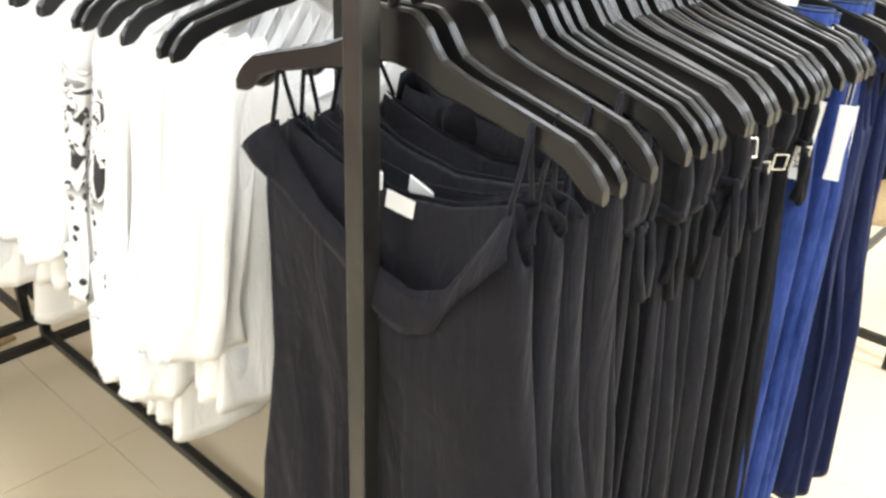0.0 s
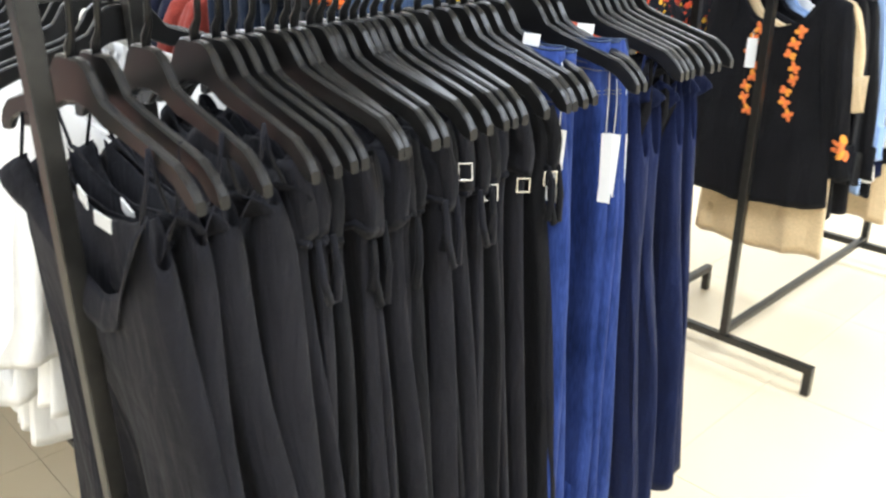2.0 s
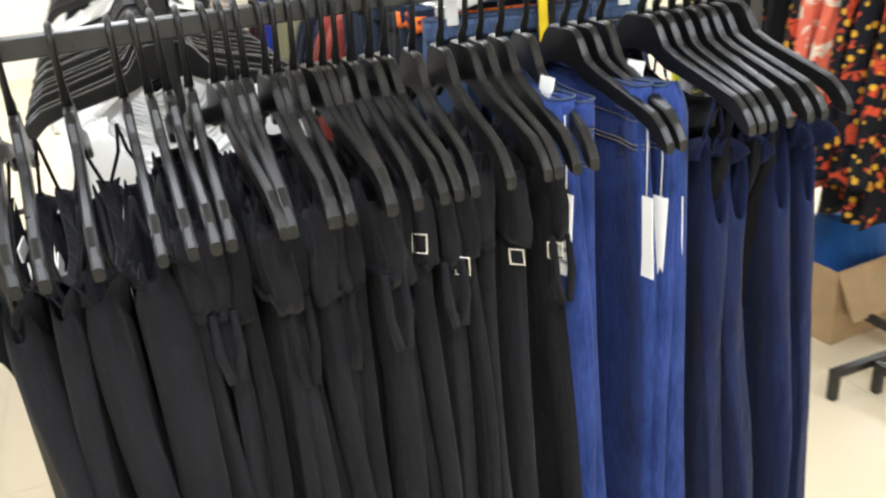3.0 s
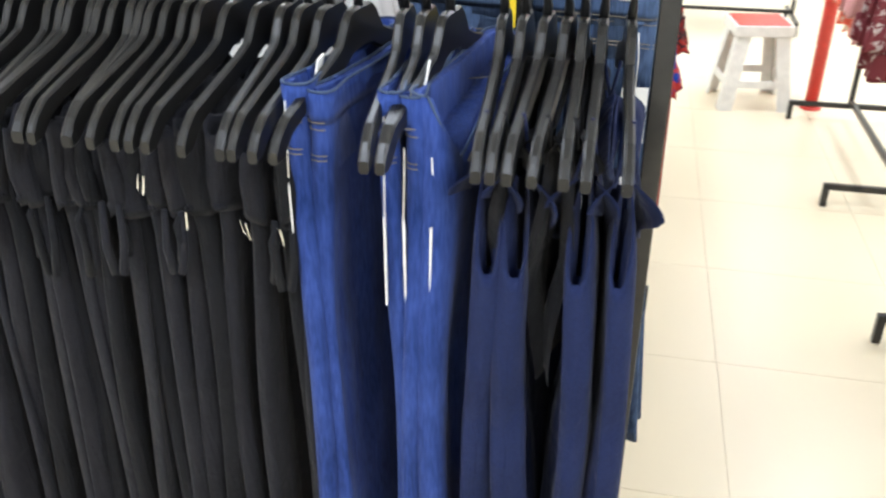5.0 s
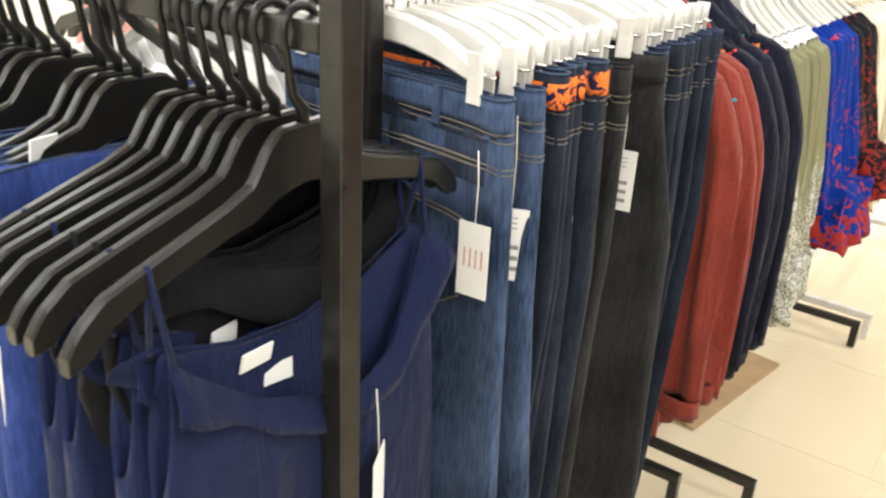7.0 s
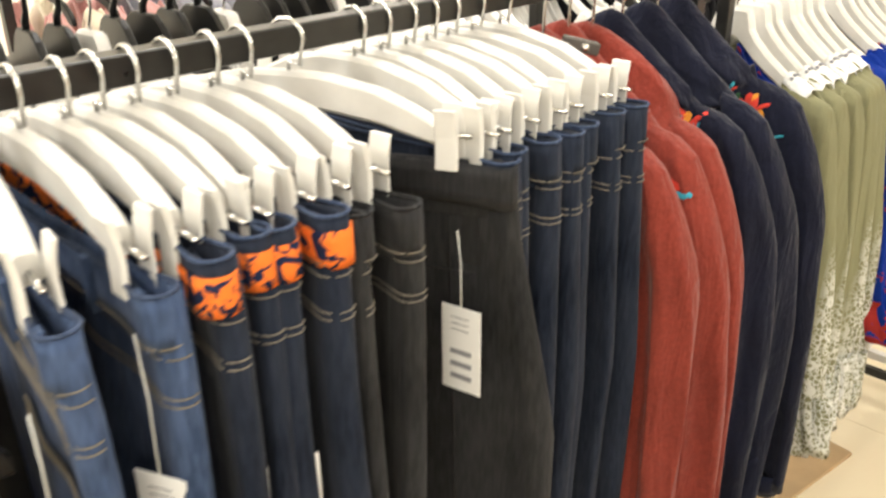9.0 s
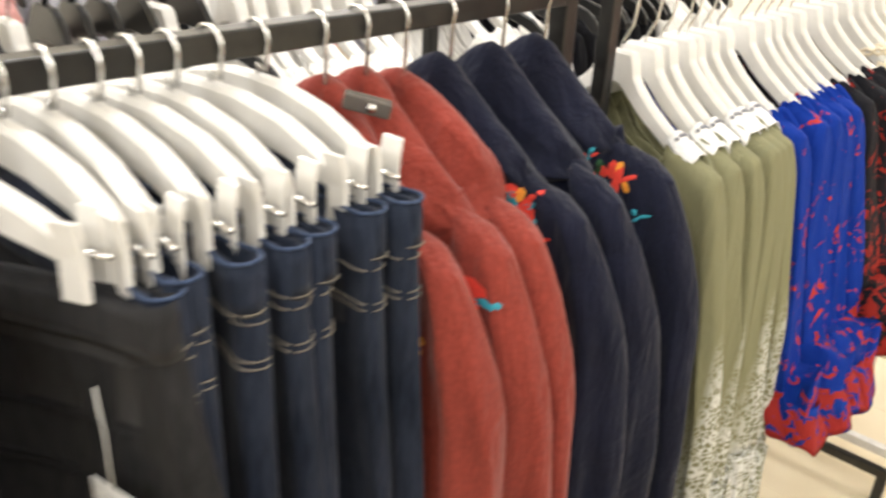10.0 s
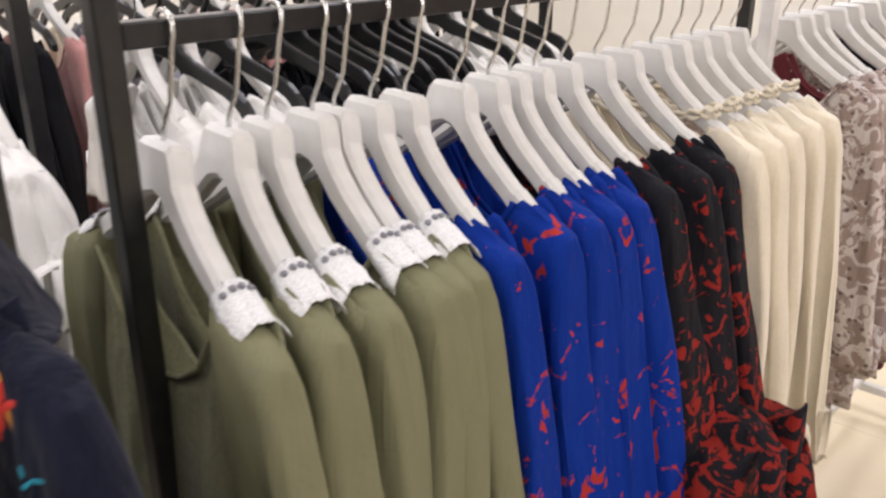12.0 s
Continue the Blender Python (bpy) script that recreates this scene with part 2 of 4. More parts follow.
ORANGE_BAND = print_cloth("navy_band_with_orange_leaf_embroidery", (0.012, 0.018, 0.05), (0.85, 0.19, 0.03), scale=44.0, amount=0.45)
YELLOW = solid("yellow_ribbon_plastic", (0.85, 0.62, 0.01), 0.45)
RED_PAINT = solid("red_plastic", (0.62, 0.05, 0.03), 0.4)
KRAFT = solid("brown_cardboard", (0.42, 0.29, 0.15), 0.85, vary=0.12, scale=12)
PINK = fabric("dusty_pink_cloth", (0.55, 0.28, 0.26), 0.12)
GREY_CLOTH = fabric("heather_grey_cloth", (0.30, 0.30, 0.34), 0.15)
BEIGE = fabric("beige_cloth", (0.62, 0.48, 0.28), 0.1)
BURGUNDY = print_cloth("burgundy_patterned_cloth", (0.14, 0.03, 0.035), (0.45, 0.38, 0.36), scale=20, amount=0.58)
BROWN_KNIT = print_cloth("brown_grey_patterned_knit", (0.34, 0.26, 0.22), (0.60, 0.54, 0.49), scale=32, amount=0.5, second=(0.16, 0.11, 0.10), second_amount=0.2)
FLORAL = print_cloth("black_cloth_with_bright_flowers", (0.012, 0.013, 0.018), (0.60, 0.08, 0.03), scale=17, amount=0.57, second=(0.75, 0.42, 0.03), second_amount=0.24)
CORAL = print_cloth("coral_flower_cloth", (0.75, 0.17, 0.10), (0.82, 0.70, 0.55), scale=18, amount=0.56)
YELLOWISH = print_cloth("black_yellow_leaf_print", (0.02, 0.022, 0.02), (0.45, 0.42, 0.03), scale=13, amount=0.5)
DOTS = dotted("white_cloth_with_black_dots_and_lace", (0.80, 0.80, 0.79), (0.03, 0.03, 0.032))
EYELET = print_cloth("white_embroidered_eyelet_cotton", (0.84, 0.82, 0.77), (0.35, 0.35, 0.34), scale=120, amount=0.68)
BLUE_CLOTH = fabric("plain_bright_blue_cloth", (0.02, 0.10, 0.36), 0.15)
LIGHT_BLUE = fabric("pale_blue_cloth", (0.30, 0.42, 0.68), 0.1)
TEAL_T = solid("teal_thread", (0.03, 0.30, 0.40), 0.8, scale=200)
RED_T = solid("red_thread", (0.72, 0.05, 0.03), 0.8, scale=200)
AMBER_T = solid("amber_thread", (0.85, 0.33, 0.03), 0.8, scale=200)
GREEN_T = solid("green_thread", (0.02, 0.08, 0.03), 0.8, scale=200)
CHROME_PALE = solid("white_painted_steel", (0.72, 0.70, 0.66), 0.4)
CLEAR_GREY = solid("smoky_plastic", (0.09, 0.08, 0.07), 0.22)
GROUT = solid("cream_tile_grout", (0.70, 0.61, 0.44), 0.7)
SEAM = solid("black_thread", (0.006, 0.006, 0.007), 0.8)


BLACK_LACE = print_cloth("black_lace_on_white", (0.62, 0.62, 0.62), (0.02, 0.02, 0.02), scale=60.0, amount=0.47)
# ---- builders ----
def mesh_of(name, verts, faces, material, smooth=True):
    me = bpy.data.meshes.new(name)
    me.from_pydata([tuple(v) for v in verts], [], [tuple(f) for f in faces])
    me.materials.append(material)
    if smooth:
        me.polygons.foreach_set("use_smooth", [True] * len(me.polygons))
    me.update()
    return me


def part(name, me, parent, label=""):
    ob = new(name, me)
    ob.parent = parent
    return tagged(ob, label)


def thing(name, m, label, category, group="", kind=""):
    ob = new(name)
    ob.matrix_basis = m
    return tagged(ob, label, category, group, kind)


def box_mesh(name, boxes, material, bevel=0.0):
    bm = bmesh.new()
    for (x0, y0, z0, x1, y1, z1) in boxes:
        r = bmesh.ops.create_cube(bm, size=1.0)
        bmesh.ops.transform(bm, verts=r["verts"], matrix=Matrix.Translation(((x0 + x1) / 2, (y0 + y1) / 2, (z0 + z1) / 2)) @ Matrix.Diagonal((x1 - x0, y1 - y0, z1 - z0, 1)))
    if bevel:
        bmesh.ops.bevel(bm, geom=bm.edges[:], offset=bevel, segments=2, affect="EDGES", profile=0.5)
    me = bpy.data.meshes.new(name)
    bm.to_mesh(me)
    bm.free()
    me.materials.append(material)
    return me


def structure(name, me, label):
    return tagged(new(name, me), label, name.split("_")[0], "", "structure")


def tube_mesh(name, pts, r, material, n=8):
    """A round tube along a polyline."""
    pts = [Vector(p) for p in pts]
    verts, faces = [], []
    up = Vector((0.3, 1, 0.2)).normalized()
    for i, p in enumerate(pts):
        d = (pts[min(i + 1, len(pts) - 1)] - pts[max(i - 1, 0)]).normalized()
        a = d.cross(up).normalized()
        b = d.cross(a)
        rr = r[i] if isinstance(r, (list, tuple)) else r
        for k in range(n):
            t = 2 * math.pi * k / n
            verts.append(p + rr * (math.cos(t) * a + math.sin(t) * b))
    for i in range(len(pts) - 1):
        for k in range(n):
            faces.append((i * n + k, i * n + (k + 1) % n, (i + 1) * n + (k + 1) % n, (i + 1) * n + k))
    faces.append(tuple(range(n))[::-1])
    faces.append(tuple(range((len(pts) - 1) * n, len(pts) * n)))
    return mesh_of(name, verts, faces, material)


def interp(x, table):
    return np.interp(x, [a for a, _ in table], [b for _, b in table])


def cloth(name, material, width, thick, top, bottom, seed, fold=0.008, lobes=7, centre=((0, 0), (1, 0)), sway=0.006, nth=44, nv=20, hem=0.01, inner=0.05, square=0.75, folds_from=0.0, edge=0.8, crumple=0.0016, closed=False, front=None, roll=0.0, crease=(), rel=False):
    """A hanging piece of cloth as a loft of flattened rings: width and thick are half sizes against the way down (0 to 1),
    top: height against the place across; bottom: the hem's height; front: another top for the side towards -Y;
    roll: radius of the rolled side edges; crease: (place, depth, width) of long hollows; rel: the top follows the piece as it widens."""
    rng = np.random.default_rng(seed)
    ph = rng.uniform(0, 6.28, 8)
    th = np.linspace(0, 2 * math.pi, nth, endpoint=False)
    c, s = np.cos(th), np.sin(th)
    waves = [(rng.uniform(25, 80) * rng.choice((-1, 1)), rng.uniform(1, 9), rng.uniform(0, 6.28), rng.uniform(0.5, 1.0)) for _ in range(4)] + [(rng.uniform(15, 40), rng.uniform(12, 34), rng.uniform(0, 6.28), 0.35) for _ in range(2)]
    rows = []
    w0 = interp(0, width)

    def pleat(p):
        return 1.7 * np.abs(np.sin(p / 2)) ** 0.75 - 1.0

    for j in range(nv + 1):
        v = j / nv
        w, t, u0 = interp(v, width), interp(v, thick), interp(v, centre)
        x = w * np.sign(c) * np.abs(c) ** square
        y = t * np.sign(s) * np.abs(s) ** edge
        if roll:
            b = np.clip((np.abs(x) - (w - 4 * roll)) / (2.8 * roll), 0, 1)
            e = np.clip((np.abs(x) - (w - roll)) / roll, 0, 1)
            y = np.sign(s) * (t * (1 - b) + roll * b) * np.sqrt(np.maximum(0, 1 - e * e))
        for x0, d0, wide0 in crease:
            y = y * (1 - d0 * np.exp(-((x - x0 - 0.03 * (v - 0.5)) / wide0) ** 2) * min(1, max(0, (v - 0.18) * 5)))
        a = fold * min(1.0, max(0.0, v - folds_from) * 2.2 + 0.05)
        drift = 0.5 * math.sin(2.1 * v + ph[5])
        y = y + a * (pleat(lobes * x / max(w, 0.02) * 1.6 + ph[0] + drift) + 0.5 * pleat(2.3 * lobes * x / max(w, 0.02) + ph[1] + 1.5 * v)) * (0.4 + 0.6 * np.abs(s))
        x = x + a * 0.8 * np.sin(3 * th + ph[2] + 1.3 * v) * np.abs(c)
        y = y + sway * math.sin(2.6 * v + ph[3]) * v + sway * 0.6 * math.sin(6 * v + ph[4])
        xt = x * (w0 / w) if rel else x
        z0 = interp(xt, top)
        if front:
            k = np.clip(-s * 1.6, 0, 1)
            z0 = z0 * (1 - k) + interp(xt, front) * k
        zb = (interp(x, bottom) if isinstance(bottom, list) else bottom) + hem * np.sin(2 * th + ph[6]) + 0.35 * hem * np.sin(5 * th + ph[7])
        z = z0 + (zb - z0) * v
        if rel:
            near = np.clip((z0.max() - z) / 0.11, 0, 1)
            y = y * (0.30 + 0.70 * near * (2 - near))
        rough = sum(k * np.sin(a * x + b * z + p) for a, b, p, k in waves) * crumple * min(1.0, 0.25 + 3 * v)
        y = y + rough * np.abs(s)
        x = x + 0.3 * rough * c
        rows.append(np.stack([x + u0, y, z], -1))
    first = rows[0]
    mid = first.mean(0)
    lip = first * [0.97, 0.75, 1] + [mid[0] * 0.03, mid[1] * 0.25, -0.004]
    deep = first * [0.9, 0.55, 1] + [mid[0] * 0.1, mid[1] * 0.45, -inner]
    if closed:
        lip = first * [0.985, 0.55, 1] + [mid[0] * 0.015, mid[1] * 0.45, 0.004]
        deep = first * [0.96, 0.06, 1] + [mid[0] * 0.04, mid[1] * 0.94, 0.006]
    last = rows[-1]
    lm = last.mean(0)
    under = last * [0.96, 0.8, 1] + [lm[0] * 0.04, lm[1] * 0.2, 0.006]
    upper = last * [0.9, 0.7, 1] + [lm[0] * 0.1, lm[1] * 0.3, min(0.10, 0.4 * (first[:, 2].mean() - lm[2]))]
    allrows = [deep, lip] + rows + [under, upper]
    verts = np.concatenate(allrows)
    faces = []
    for j in range(len(allrows) - 1):
        for k in range(nth):
            k2 = (k + 1) % nth
            faces.append((j * nth + k, (j + 1) * nth + k, (j + 1) * nth + k2, j * nth + k2))
    for base in (0, (len(allrows) - 1) * nth):
        for k in range(nth // 2):
            a, b = k, (k + 1)
            q = (base + a, base + b, base + (nth - b) % nth, base + (nth - a) % nth)
            q = tuple(dict.fromkeys(q))
            if len(q) > 2:
                faces.append(q if base == 0 else q[::-1])
    return mesh_of(name, verts, faces, material)


# ---- the shell of the shop ----
FX0, FX1, FY0, FY1 = -4.5, 5.1, -3.0, 7.8
floor = structure("floor", box_mesh("floor", [(FX0, FY0, -0.05, FX1, FY1, -0.003)], GROUT), "pale cream polished tile floor of the shop")
structure("ceiling", box_mesh("ceiling", [(FX0, FY0, CEIL, FX1, FY1, CEIL + 0.1)], CEIL_M), "plain white suspended shop ceiling")
structure("wall_west", box_mesh("wall_west", [(FX0 - 0.12, FY0, 0, FX0, FY1, CEIL)], WALL_M), "plain white painted shop wall")
structure("wall_east", box_mesh("wall_east", [(FX1, FY0, 0, FX1 + 0.12, FY1, CEIL)], WALL_M), "plain white painted shop wall")
structure("wall_south", box_mesh("wall_south", [(FX0 - 0.12, FY0 - 0.12, 0, FX1 + 0.12, FY0, CEIL)], WALL_M), "plain white painted shop wall")
structure("wall_north", box_mesh("wall_north", [(FX0 - 0.12, FY1, 0, FX1 + 0.12, FY1 + 0.12, CEIL)], WALL_M), "plain white painted shop wall")
for px, py in PANELS:
    lampbox = thing("ceiling_light", pose(px, py, CEIL), "white recessed ceiling light panel", "ceiling light", "ceiling light panels")
    part("frame", box_mesh("frame", [(-0.32, -0.62, -0.03, -0.30, 0.62, -0.001), (0.30, -0.62, -0.03, 0.32, 0.62, -0.001), (-0.30, -0.62, -0.03, 0.30, -0.60, -0.001), (-0.30, 0.60, -0.03, 0.30, 0.62, -0.001)], PLASTIC_WHITE), lampbox)


# ---- racks: local X runs along the rail from post to post, Y across ----
RAIL = 1.362


def rack(m, length, label, height=RAIL, reach=0.30, material=None, end_reach=None, rise=0.0, t=0.0125):
    material = material or IRON
    r = thing("garment_rack", m, label, "clothes rack", "garment racks of the shop")
    part("top_rail", box_mesh("top_rail", [(t, -t, height - t, length - t, t, height + t)], material, 0.002), r)
    for x, reach in ((0, reach), (length, end_reach or reach)):
        part("post", box_mesh("post", [(x - t, -t, 0.1005, x + t, t, height + t + rise)], material, 0.002), r)
        part("foot_bar", box_mesh("foot_bar", [(x - t, -reach, 0.075, x + t, reach, 0.10)], material, 0.002), r)
        for y in (-reach, reach - 0.025):
            part("foot", box_mesh("foot", [(x - t, y, 0.0, x + t, y + 0.025, 0.0745)], material, 0.002), r)
    part("low_rail", box_mesh("low_rail", [(t, -t + 0.001, 0.101, length - t, t - 0.001, 0.125)], material, 0.002), r)
    return r


# ---- hangers: local X across the rail, Y along it, 0 at the rail's middle ----
def arm_mesh(name, top, low, half, thick, material, n=72):
    us = np.linspace(-half, half, n)
    verts, faces = [], []
    for u in us:
        a, b = interp(abs(u), top), interp(abs(u), low)
        e = thick * 0.45
        ring = [(-thick, a - e), (-thick * 0.55, a), (thick * 0.55, a), (thick, a - e), (thick, b + e), (thick * 0.55, b), (-thick * 0.55, b), (-thick, b + e)]
        verts += [(u, y, z) for y, z in ring]
    for i in range(n - 1):
        for k in range(8):
            faces.append((i * 8 + k, i * 8 + (k + 1) % 8, (i + 1) * 8 + (k + 1) % 8, (i + 1) * 8 + k))
    faces += [tuple(range(8))[::-1], tuple(range((n - 1) * 8, n * 8))]
    return mesh_of(name, verts, faces, material, False)


def hook_mesh(low, r, material, rad=0.017):
    pts = [(0, 0, low), (0, 0, low + 0.012)]
    side = 0.012
    pts.append((side, 0, (low - rad) * 0.5))
    for k in range(9):
        a = math.radians(-30 + 27.5 * k)
        pts.append((rad * math.cos(a), 0, rad * math.sin(a)))
    return tube_mesh("hook", pts, r, material, 6)


def black_hanger(m):
    h = thing("black_hanger", m, "wide black plastic clothes hanger on the rail", "hanger", "black plastic hangers")
    top = [(0, -.072), (.028, -.072), (.042, -.082), (.062, -.110), (.09, -.121), (.17, -.143), (.205, -.153), (.228, -.170), (.238, -.185)]
    low = [(0, -.124), (.03, -.128), (.062, -.143), (.09, -.147), (.17, -.166), (.20, -.178), (.222, -.198), (.238, -.200)]
    part("hanger_bar", arm_mesh("hanger_bar", top, low, .238, .0058, PLASTIC_BLACK), h)
    part("hook", hook_mesh(-.074, [.006] * 2 + [.0045] + [.004] * 9, PLASTIC_BLACK, 0.021), h)
    return h


def white_hanger(m):
    h = thing("white_hanger", m, "broad white plastic hanger with a steel hook", "hanger", "white shoulder hangers")
    top = [(0, -.087), (.024, -.087), (.028, -.091), (.036, -.116), (.048, -.130), (.07, -.149), (.1, -.170), (.118, -.1815), (.1185, -.1795), (.138, -.192), (.1385, -.196), (.150, -.203)]
    low = [(0, -.132), (.016, -.136), (.036, -.152), (.048, -.163), (.07, -.178), (.1, -.196), (.118, -.208), (.1185, -.211), (.138, -.223), (.1385, -.219), (.150, -.226)]
    part("hanger_bar", arm_mesh("hanger_bar", top, low, .150, .0108, PLASTIC_WHITE, 151), h)
    part("hook", hook_mesh(-.09, .0021, STEEL), h, "steel wire hook")
    return h


def slim_hanger(m):
    h = thing("slim_hanger", m, "slim white hanger inside a hooded top", "hanger", "slim white hangers")
    top = [(0, -.15), (.03, -.152), (.1, -.185), (.15, -.215)]
    low = [(0, -.17), (.03, -.172), (.1, -.20), (.15, -.225)]
    part("hanger_bar", arm_mesh("hanger_bar", top, low, .15, .004, PLASTIC_WHITE), h)
    part("hook", hook_mesh(-.152, .0021, STEEL), h, "steel wire hook")
    return h


def clip_hanger(m):
    h = thing("clip_hanger", m, "white plastic clip hanger with two clips", "hanger", "white clip hangers")
    top = [(0, -.030), (.04, -.031), (.09, -.040), (.125, -.054), (.145, -.065)]
    low = [(0, -.064), (.04, -.065), (.09, -.072), (.125, -.081), (.145, -.086)]
    part("hanger_bar", arm_mesh("hanger_bar", top, low, .145, .0085, PLASTIC_WHITE), h)
    part("hook", hook_mesh(-.034, .0021, STEEL), h, "steel wire hook")
    for sgn in (-1, 1):
        part("clip_bar", tube_mesh("clip_bar", [(sgn * .138, 0, -.077), (sgn * .178, 0, -.077)], .0022, STEEL, 6), h)
        for side in (-1, 1):
            bm = bmesh.new()
            prof = [(-.051, .012), (-.063, .0095), (-.077, .0080), (-.093, .0085), (-.107, .0090)]
            rows = [[bm.verts.new((sgn * .157 + dx, side * (y0 + dy), z)) for dx, dy in ((-.0115, 0), (.0115, 0), (.0095, .004), (-.0095, .004))] for z, y0 in prof]
            for a, b in zip(rows, rows[1:]):
                for k in range(4):
                    bm.faces.new((a[k], a[(k + 1) % 4], b[(k + 1) % 4], b[k]))
            bm.faces.new(rows[0][::-1])
            bm.faces.new(rows[-1])
            bmesh.ops.recalc_face_normals(bm, faces=bm.faces[:])
            bmesh.ops.bevel(bm, geom=bm.edges[:], offset=.0008, segments=1, affect="EDGES")
            me = bpy.data.meshes.new("clip_plate")
            bm.to_mesh(me)
            bm.free()
            me.materials.append(PLASTIC_WHITE)
            part("clip_plate", me, h)
    return h


# ---- small pieces laid on cloth ----
from mathutils.bvhtree import BVHTree


class Skin:
    """The surface of a garment part, for laying stitches, pockets and embroidery on it."""

    def __init__(self, *meshes):
        verts, faces = [], []
        for me in meshes:
            o = len(verts)
            verts += [v.co.copy() for v in me.vertices]
            faces += [tuple(o + k for k in p.vertices) for p in me.polygons]
        self.tree = BVHTree.FromPolygons(verts, faces)

    def at(self, p, way, lift=0.0012):
        way = Vector(way).normalized()
        hit, normal, _, _ = self.tree.ray_cast(Vector(p) + way * 0.5, -way)
        if hit is None:
            return None
        if normal.dot(way) < 0:
            normal = -normal
        return hit + normal * lift


def lay(name, skin, parent, centre, way, outline, material, lift=0.0014, label=""):
    """A thin patch over the cloth round centre, seen along way; outline: (across, up) pairs in metres."""
    way = Vector(way).normalized()
    across = Vector((0, 0, 1)).cross(way).normalized()
    up = way.cross(across)
    centre = Vector(centre)
    rings = []
    for k in (0.0, 0.55, 1.0):
        ring = []
        for a, b in outline:
            q = skin.at(centre + across * a * k + up * b * k, way, lift * (1.0 if k < 0.9 else 0.3))
            if q is None:
                return None
            ring.append(q)
        rings.append(ring)
    n = len(outline)
    mean = sum(rings[0], Vector()) / n
    if max((q - mean).length for q in rings[2]) > 3 * max(math.hypot(a, b) for a, b in outline):
        return None
    verts = [rings[0][0]] + rings[1] + rings[2]
    faces = [(0, 1 + k, 1 + (k + 1) % n) for k in range(n)] + [(1 + k, 1 + n + k, 1 + n + (k + 1) % n, 1 + (k + 1) % n) for k in range(n)]
    return part(name, mesh_of(name, verts, faces, material), parent, label)


def leaf(length, wide, turn, n=10, shift=(0, 0)):
    c, s = math.cos(turn), math.sin(turn)
    pts = [(length * math.cos(2 * math.pi * k / n), wide * math.sin(2 * math.pi * k / n)) for k in range(n)]
    return [(x * c - y * s, x * s + y * c) for x, y in pts]


def strip(name, skin, parent, pts, way, half, material, lift=0.0012):
    """A narrow raised line, as a row of stitching, over points (across X, Z given) seen along way."""
    on = [skin.at(p, way, lift) for p in pts]
    on = [p for p in on if p is not None]
    if len(on) < 3:
        return None
    return part(name, tube_mesh(name, on, half, material, 5), parent)


def price_tag(parent, hang, drop, size=(0.043, 0.092), turn=0.0, tilt=0.0, bars=True, pink=False):
    """A white card on a string, as part of its garment. hang: where the string starts."""
    x, y, z = hang
    knot = (x + 0.004, y - 0.002, z - drop)
    tag = part("price_tag", None, parent, "white paper price tag on a string")
    tag.matrix_basis = pose(*knot, 0, tilt, turn)
    w, h = size[0] / 2, size[1]
    part("card", box_mesh("card", [(-w, -0.0007, -h - 0.002, w, 0.0007, -0.002)], CARD, 0.0003), tag)
    inv = tag.matrix_basis.inverted()
    a = inv @ Vector((x, y, z))
    part("string", tube_mesh("string", [a, a * 0.55 + Vector((0.002, 0, 0)), Vector((0, 0, -0.006))], 0.0008, STRING, 5), tag)
    if bars:
        for k in range(3):
            z0 = -h * (0.52 + 0.15 * k)
            part("print_line", box_mesh("print_line", [(-w * 0.55, -0.0012, z0 - 0.0055, w * 0.55, 0.0012, z0)], INK), tag)
        for k in range(3):
            z0 = -h * (0.14 + 0.07 * k)
            part("print_line", box_mesh("print_line", [(-w * 0.5, -0.0010, z0 - 0.0012, w * 0.4, 0.0010, z0)], INK), tag)
    if pink:
        for k in range(4):
            part("print_line", box_mesh("print_line", [(-w * 0.6 + k * 0.0075, -0.0011, -h * 0.62, -w * 0.6 + k * 0.0075 + 0.0022, 0.0011, -h * 0.36)], PINK), tag)
    return tag


def neck_label(parent, at, size=(0.032, 0.018), turn=0.0, tilt=20):
    lab = part("neck_label", box_mesh("neck_label", [(-size[0] / 2, -0.0012, -size[1] / 2, size[0] / 2, 0.0012, size[1] / 2)], CARD, 0.0004), parent, "white woven neck label")
    lab.matrix_basis = pose(*at, tilt, 0, turn)
    return lab




def place(rail, along, turn=0.0, swing=0.0):
    """The pose of a garment or hanger on a rail: A runs along X, the others along Y."""
    kind, x0 = rail
    if kind == "x":
        return pose(along, x0, RAIL, 0, 0, -90 + turn) @ pose(0, 0, 0, swing)
    return pose(x0, along, RAIL, 0, 0, turn) @ pose(0, 0, 0, swing)


A, B, D_RAIL, E_RAIL, W_RAIL, V_RAIL = ("x", 0.0), ("y", -0.215), ("x", 0.175), ("y", 1.08), ("y", -0.845), ("y", -1.75)
rack(pose(-1.115, 0, 0), 1.108, "black square-tube garment rack hung with black, blue and navy clothes", rise=0.16)
rack(pose(-0.215, 0.27, 0, 0, 0, 90), 1.065, "black square-tube garment rack hung with jeans and hooded tops", end_reach=0.14, rise=0.16)
rack(pose(-0.215, 1.440, 0, 0, 0, 90), 1.12, "black square-tube garment rack hung with blouses", rise=0.16, t=0.0105)
rack(pose(0.925, 0.175, 0), 1.1, "black steel garment rack hung with embroidered black tunics")
rack(pose(1.08, 0.495, 0, 0, 0, 90), 0.93, "black steel garment rack hung with flowered dresses")
rack(pose(1.08, 2.45, 0, 0, 0, 90), 1.10, "black steel garment rack hung with patterned tops")
rack(pose(-0.845, 0.33, 0, 0, 0, 90), 1.30, "black steel garment rack hung with white dresses")
